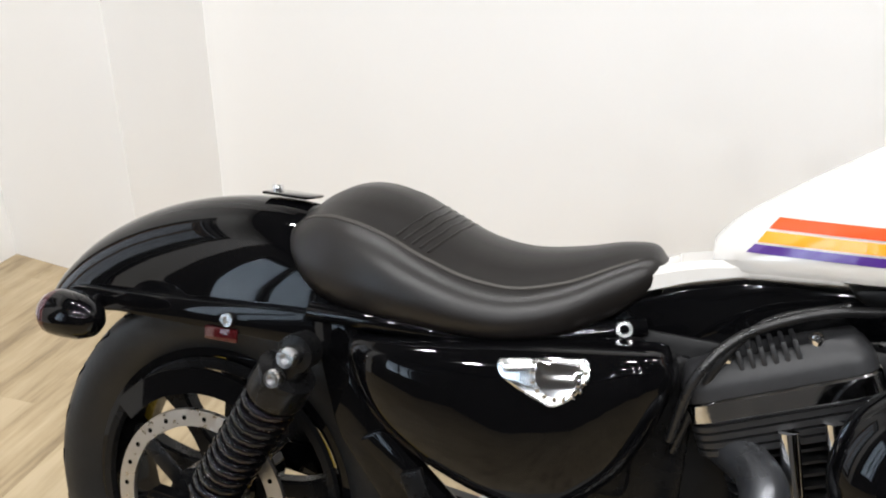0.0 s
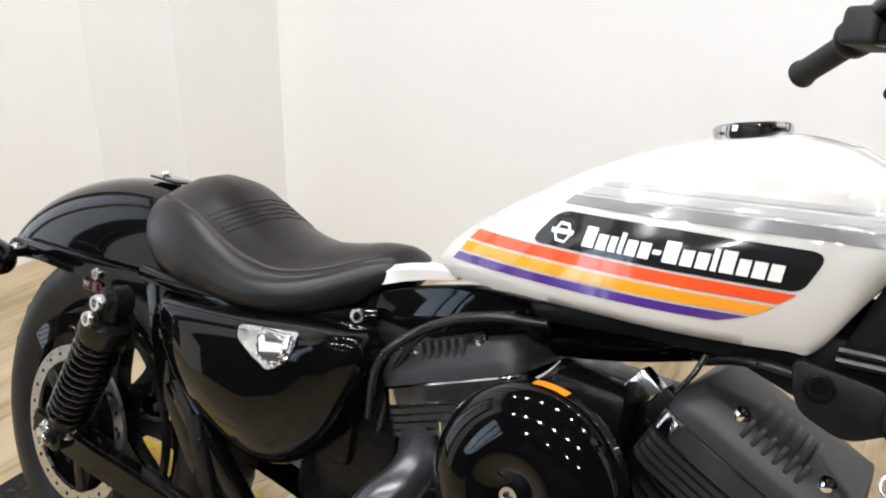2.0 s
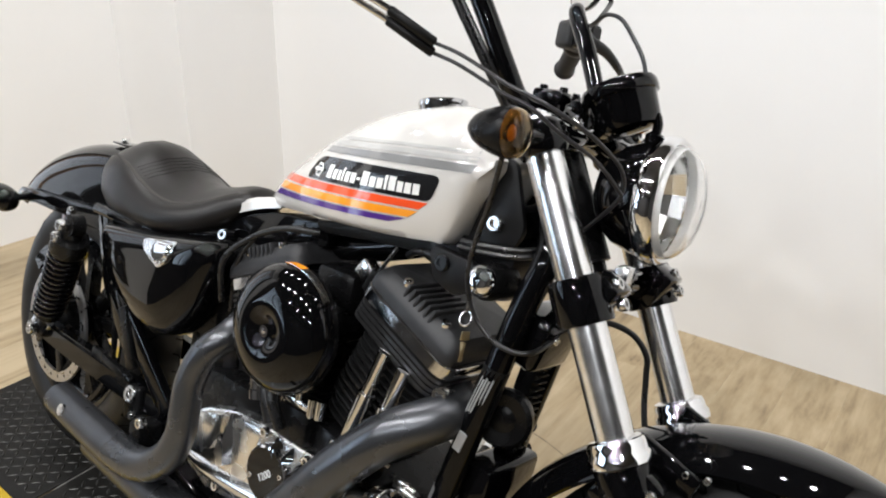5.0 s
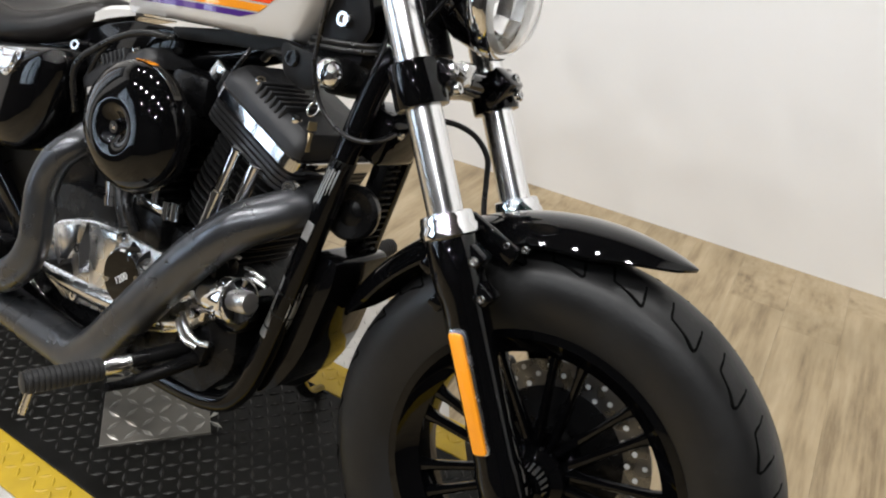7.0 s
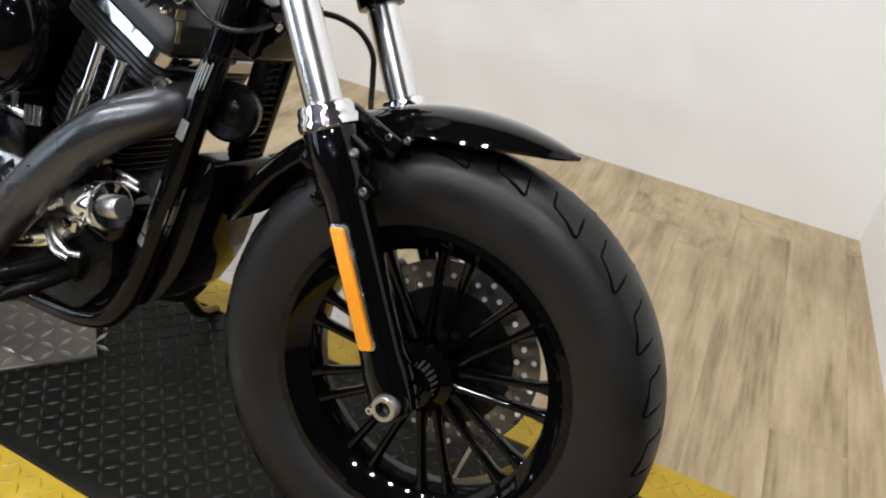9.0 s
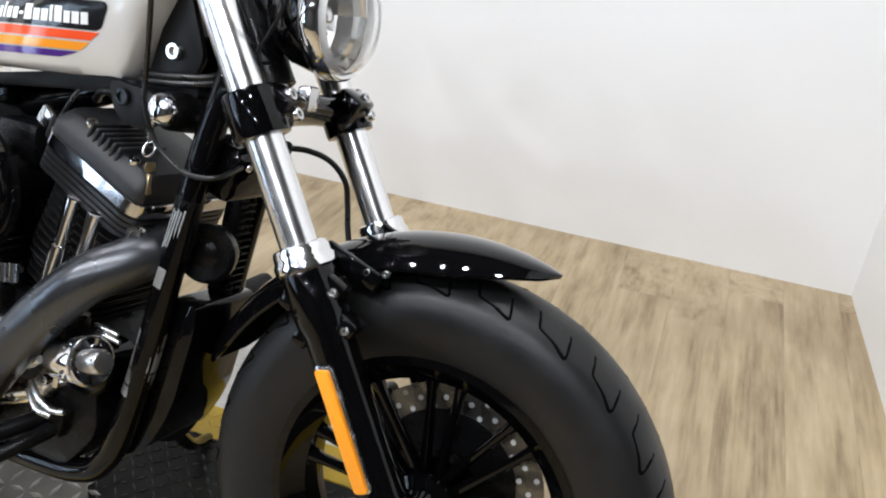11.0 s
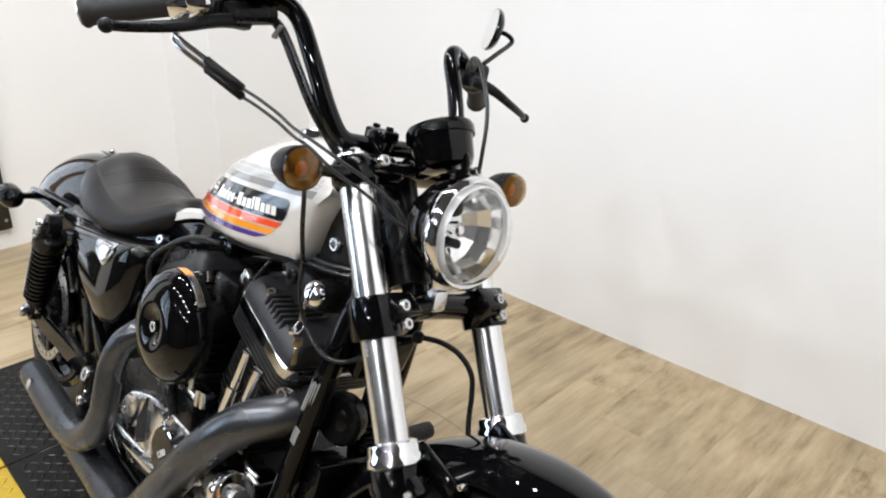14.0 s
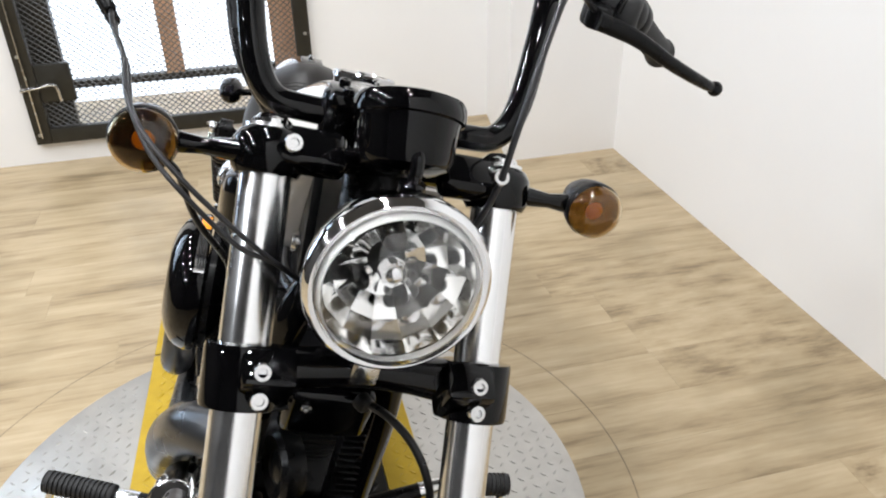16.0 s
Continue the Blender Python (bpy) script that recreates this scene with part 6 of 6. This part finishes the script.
part("seam", lathe(B(), [(0.034, 0.039), (0.0355, 0.04), (0.0355, 0.044), (0.034, 0.045)], ECP, ECA, 36, closed=True), M_ALLOY, eco)
part("end_plug", lathe(B(), [(0.0175, 0.046), (0.0175, 0.066), (0.015, 0.071), (0.0, 0.072)], ECP, ECA, 28), M_RIM, eco, "dull grey end plug")
part("cap_screw", lathe(B(), [(0.0085, -0.004), (0.0095, 0.004), (0.007, 0.006), (0.006, 0.003), (0.0, 0.003)], (1.028, -0.163, 0.46), (0.1, -0.75, 0.6), 20), M_CHROME, eco, "bright dished screw")
part("cap_screw", bolt(B(), (1.022, -0.164, 0.412), (0.1, -0.85, -0.4), 0.006, 0.005), M_CHROME, eco)
for k, (dx_, dz_) in enumerate(((-0.03, 0.012), (0.024, -0.002), (0.028, -0.012))):
    part("cooling_fin", tube(B(), [(1.002 + dx_, -0.12, 0.487 + dz_), (1.022 + dx_, -0.125, 0.489 + dz_), (1.045 + dx_, -0.122, 0.484 + dz_)], [0.004, 0.0045, 0.003], 10), M_ALLOY, eco)
for pts, r_ in (([(0.93, -0.14, 0.375), (0.955, -0.15, 0.362), (0.985, -0.152, 0.352), (1.01, -0.15, 0.355)], 0.005), ([(0.925, -0.14, 0.36), (0.955, -0.152, 0.344), (0.985, -0.15, 0.34)], 0.005), ([(0.9, -0.14, 0.4), (0.93, -0.15, 0.402), (0.955, -0.148, 0.418)], 0.006)):
    part("oil_line", tube(B(), pts, r_, 12), M_ALLOY, bike, "bright bent metal oil line")

# air cleaner
ac = B()
lathe(ac, [(0.0, 0.009), (0.01, 0.009), (0.015, 0.0105), (0.022, 0.016), (0.03, 0.0212), (0.042, 0.024), (0.056, 0.0225), (0.074, 0.0165), (0.088, 0.0085), (0.097, -0.001), (0.102, -0.012), (0.103, -0.018), (0.103, -0.026), (0.1, -0.029)], (0.794, -0.184, 0.637), (0.03, -1, 0.02), 56)
aco = part("air_cleaner", ac, M_BLACK, bike, "round gloss black air cleaner cover")
part("centre_bolt", bolt(B(), (0.794, -0.192, 0.637), (0, -1, 0), 0.011, 0.012), M_CHROME, aco)
part("backing_plate", lathe(B(), [(0.094, 0), (0.097, 0.003), (0.097, 0.012), (0.08, 0.02), (0.04, 0.04)], (0.794, -0.15, 0.637), (0.03, 1, 0), 48), M_SATIN, aco)
def rim_label(name, a0, a1, y0, y1, lift_, material, label=""):
    """A sticker bent round the cover's rim."""
    bm = B()
    loft(bm, [[(0.794 + r_ * math.cos(q), y_, 0.637 + r_ * math.sin(q)) for r_, y_ in ((0.103, y0), (0.103, y1), (0.1034 + lift_, y1), (0.1034 + lift_, y0))] for q in (radians(a0 + (a1 - a0) * k / 9) for k in range(10))])
    return part(name, bm, material, aco, label)


rim_label("label", 38, 98, -0.155, -0.169, 0.0005, M_BAND, "silver warning label with an orange band")
rim_label("label_band", 78, 98, -0.155, -0.169, 0.0009, M_ORANGE)
for yb_ in (-0.157, -0.1605, -0.164):
    rim_label("label_bar", 42, 74, yb_, yb_ - 0.0016, 0.0009, M_PLASTIC)
carb = B()
tube(carb, [(0.806, -0.12, 0.642), (0.806, -0.02, 0.65)], 0.04, 20)
box(carb, (0.09, 0.06, 0.07), Matrix.Translation((0.806, -0.06, 0.7)), 0.015)
part("throttle_body", carb, M_SATIN, bike)
part("intake_manifold", box(B(), (0.17, 0.1, 0.25), Matrix.Translation((0.81, 0.03, 0.6)), 0.02), M_SATIN, bike)
sens = B()
box(sens, (0.03, 0.025, 0.03), pose(0.86, -0.07, 0.745, 0, 35, 0), 0.004)
part("sensor", sens, M_STEEL, bike)
part("sensor", box(B(), (0.02, 0.03, 0.04), pose(0.885, -0.075, 0.735, 0, 25, 0), 0.004), M_SATIN, bike)
for pts, r_ in (([(0.875, -0.085, 0.715), (0.89, -0.085, 0.745), (0.905, -0.08, 0.775), (0.91, -0.07, 0.795)], 0.003), ([(0.545, -0.1, 0.6), (0.56, -0.12, 0.68), (0.6, -0.1, 0.73), (0.67, -0.09, 0.765), (0.74, -0.07, 0.775)], 0.0055), ([(0.55, -0.08, 0.58), (0.575, -0.1, 0.68), (0.62, -0.09, 0.745), (0.7, -0.07, 0.775)], 0.0045), ([(0.72, -0.12, 0.53), (0.74, -0.13, 0.5), (0.76, -0.13, 0.46)], 0.012), ([(0.75, -0.1, 0.56), (0.765, -0.14, 0.51), (0.79, -0.135, 0.46)], 0.009), ([(0.9, -0.03, 0.78), (0.95, -0.06, 0.8), (1.02, -0.065, 0.8)], 0.006)):
    part("hose", tube(B(), pts, r_, 12), M_CABLE, bike)

# ---- exhaust ----
rear_pipe = part("exhaust_pipe", tube(B(), [(0.60, -0.07, 0.60), (0.635, -0.115, 0.592), (0.645, -0.15, 0.572), (0.627, -0.176, 0.54), (0.606, -0.184, 0.485), (0.604, -0.186, 0.43), (0.6, -0.186, 0.38), (0.571, -0.186, 0.326), (0.51, -0.186, 0.281), (0.43, -0.185, 0.264), (0.3, -0.182, 0.266), (0.16, -0.18, 0.273)], [0.023, 0.0245, 0.0255, 0.0255, 0.026, 0.0262, 0.0265, 0.029, 0.031, 0.033, 0.034, 0.033], 28, 6), M_EXHAUST, bike, "matt dark grey rear exhaust pipe and muffler")
part("pipe_stamp", lathe(B(), [(0.013, -0.003), (0.013, 0.0015), (0.008, 0.002), (0, 0.0015)], (0.235, -0.213, 0.281), (0, -1, 0.25), 8), M_STEEL, rear_pipe)
front_pipe = part("exhaust_pipe", tube(B(), [(1.045, -0.03, 0.605), (1.075, -0.065, 0.597), (1.062, -0.1, 0.584), (1.015, -0.138, 0.548), (0.957, -0.158, 0.482), (0.903, -0.165, 0.412), (0.835, -0.165, 0.328), (0.776, -0.162, 0.256), (0.715, -0.158, 0.215), (0.62, -0.152, 0.208), (0.25, -0.135, 0.2)], [0.028, 0.031, 0.034, 0.035, 0.035, 0.035, 0.036, 0.037, 0.038, 0.038, 0.036], 28, 6), M_EXHAUST, bike, "matt dark grey front exhaust pipe and muffler")
part("exhaust_flange", lathe(B(), [(0.036, 0), (0.038, 0.004), (0.038, 0.012), (0.03, 0.014)], (1.06, -0.06, 0.592), (0.3, -0.85, -0.3), 24), M_STEEL, front_pipe)
part("exhaust_bracket", box(B(), (0.04, 0.05, 0.06), Matrix.Translation((0.44, -0.15, 0.3)), 0.006), M_SATIN, rear_pipe)
part("bracket_bolt", bolt(B(), (0.47, -0.178, 0.345), (0, -1, 0), 0.011, 0.01), M_STEEL, rear_pipe)

# ---- foot controls ----
for sgn in (-1, 1):
    pin, tip = (Vector((0.884, -0.235, 0.28)), Vector((0.852, -0.345, 0.271))) if sgn < 0 else (Vector((0.96, 0.256, 0.43)), Vector((0.966, 0.36, 0.443)))
    root = Vector((0.935, -0.1, 0.312)) if sgn < 0 else Vector((0.985, 0.11, 0.385))
    d = tip - pin
    L = d.length
    prof = [(0.012, 0), (0.017, 0.002)]
    for k in range(14):
        h0 = 0.004 + (L - 0.008) * k / 14
        prof += [(0.018, h0), (0.018, h0 + L / 14 * 0.55), (0.0155, h0 + L / 14 * 0.65), (0.0155, h0 + L / 14 * 0.95)]
    prof += [(0.017, L - 0.002), (0.012, L)]
    pg = part("foot_peg", lathe(B(), prof, pin, d, 20), M_GRIP, bike, "ribbed black rubber foot peg")
    part("peg_mount", tube(B(), [root, root.lerp(pin, 0.5), root.lerp(pin, 0.85)], [0.014, 0.013, 0.012], 14), M_SATIN, pg)
    part("peg_clevis", tube(B(), [root.lerp(pin, 0.72), root.lerp(pin, 0.85), pin], [0.013, 0.014, 0.012], 14), M_STEEL, pg, "bare steel peg clevis")
    part("peg_pin", tube(B(), [tip + Vector((0.006, -sgn * 0.012, -0.014)), tip + Vector((0.002, -sgn * 0.006, -0.05))], 0.006, 10), M_STEEL, pg, "bare steel bank pin")
    part("peg_bracket", box(B(), (0.07, 0.04, 0.05), Matrix.Translation(root) @ pose(0, 0, 0, 0, 15, 0), 0.01), M_SATIN, pg)
    ped = tube(B(), [root + Vector((0.02, 0, -0.01)), root.lerp(pin, 0.6) + Vector((0.03, 0, -0.015)), root.lerp(pin, 0.95) + Vector((0.04, 0, -0.01)), pin.lerp(tip, 0.25) + Vector((0.055, 0, 0.0))], [0.013, 0.011, 0.008, 0.007], 12)
    part("brake_pedal" if sgn < 0 else "shift_lever", ped, M_SATIN, bike, "black foot lever with rubber end")
stand = B()
tube(stand, [(0.98, 0.11, 0.22), (0.95, 0.2, 0.14), (0.91, 0.3, 0.098)], [0.014, 0.012, 0.011], 14)
so = part("side_stand", stand, M_FRAME, bike, "black side stand resting on the deck")
part("stand_foot", box(B(), (0.06, 0.04, 0.008), pose(0.905, 0.31, 0.094, -17, 0, 0), 0.003), M_FRAME, so)

# ---- plank floor ----
PWID, PLEN = 0.152, 1.22
plank_bm = box(B(), (PWID - 0.0002, PLEN - 0.0002, 0.012), Matrix.Translation((0, 0, -0.006)), 0.0003, 1)
plank_mesh = finish(plank_bm, "plank", M_PLANK, smooth=False)
rng = random.Random(4)
x_, col = XB - 0.9 + PWID / 2, 0
while x_ < XH:
    y_ = YS - rng.random() * PLEN
    while y_ < YW:
        lo, hi = max(y_, YS), min(y_ + PLEN, YW)
        if hi - lo > 0.02:
            pl = new("plank", plank_mesh)
            pl.parent = floor
            pl.matrix_basis = Matrix.Translation((x_, (lo + hi) / 2, 0)) @ Matrix.Diagonal((1, (hi - lo) / PLEN, 1, 1))
        y_ += PLEN
    x_ += PWID
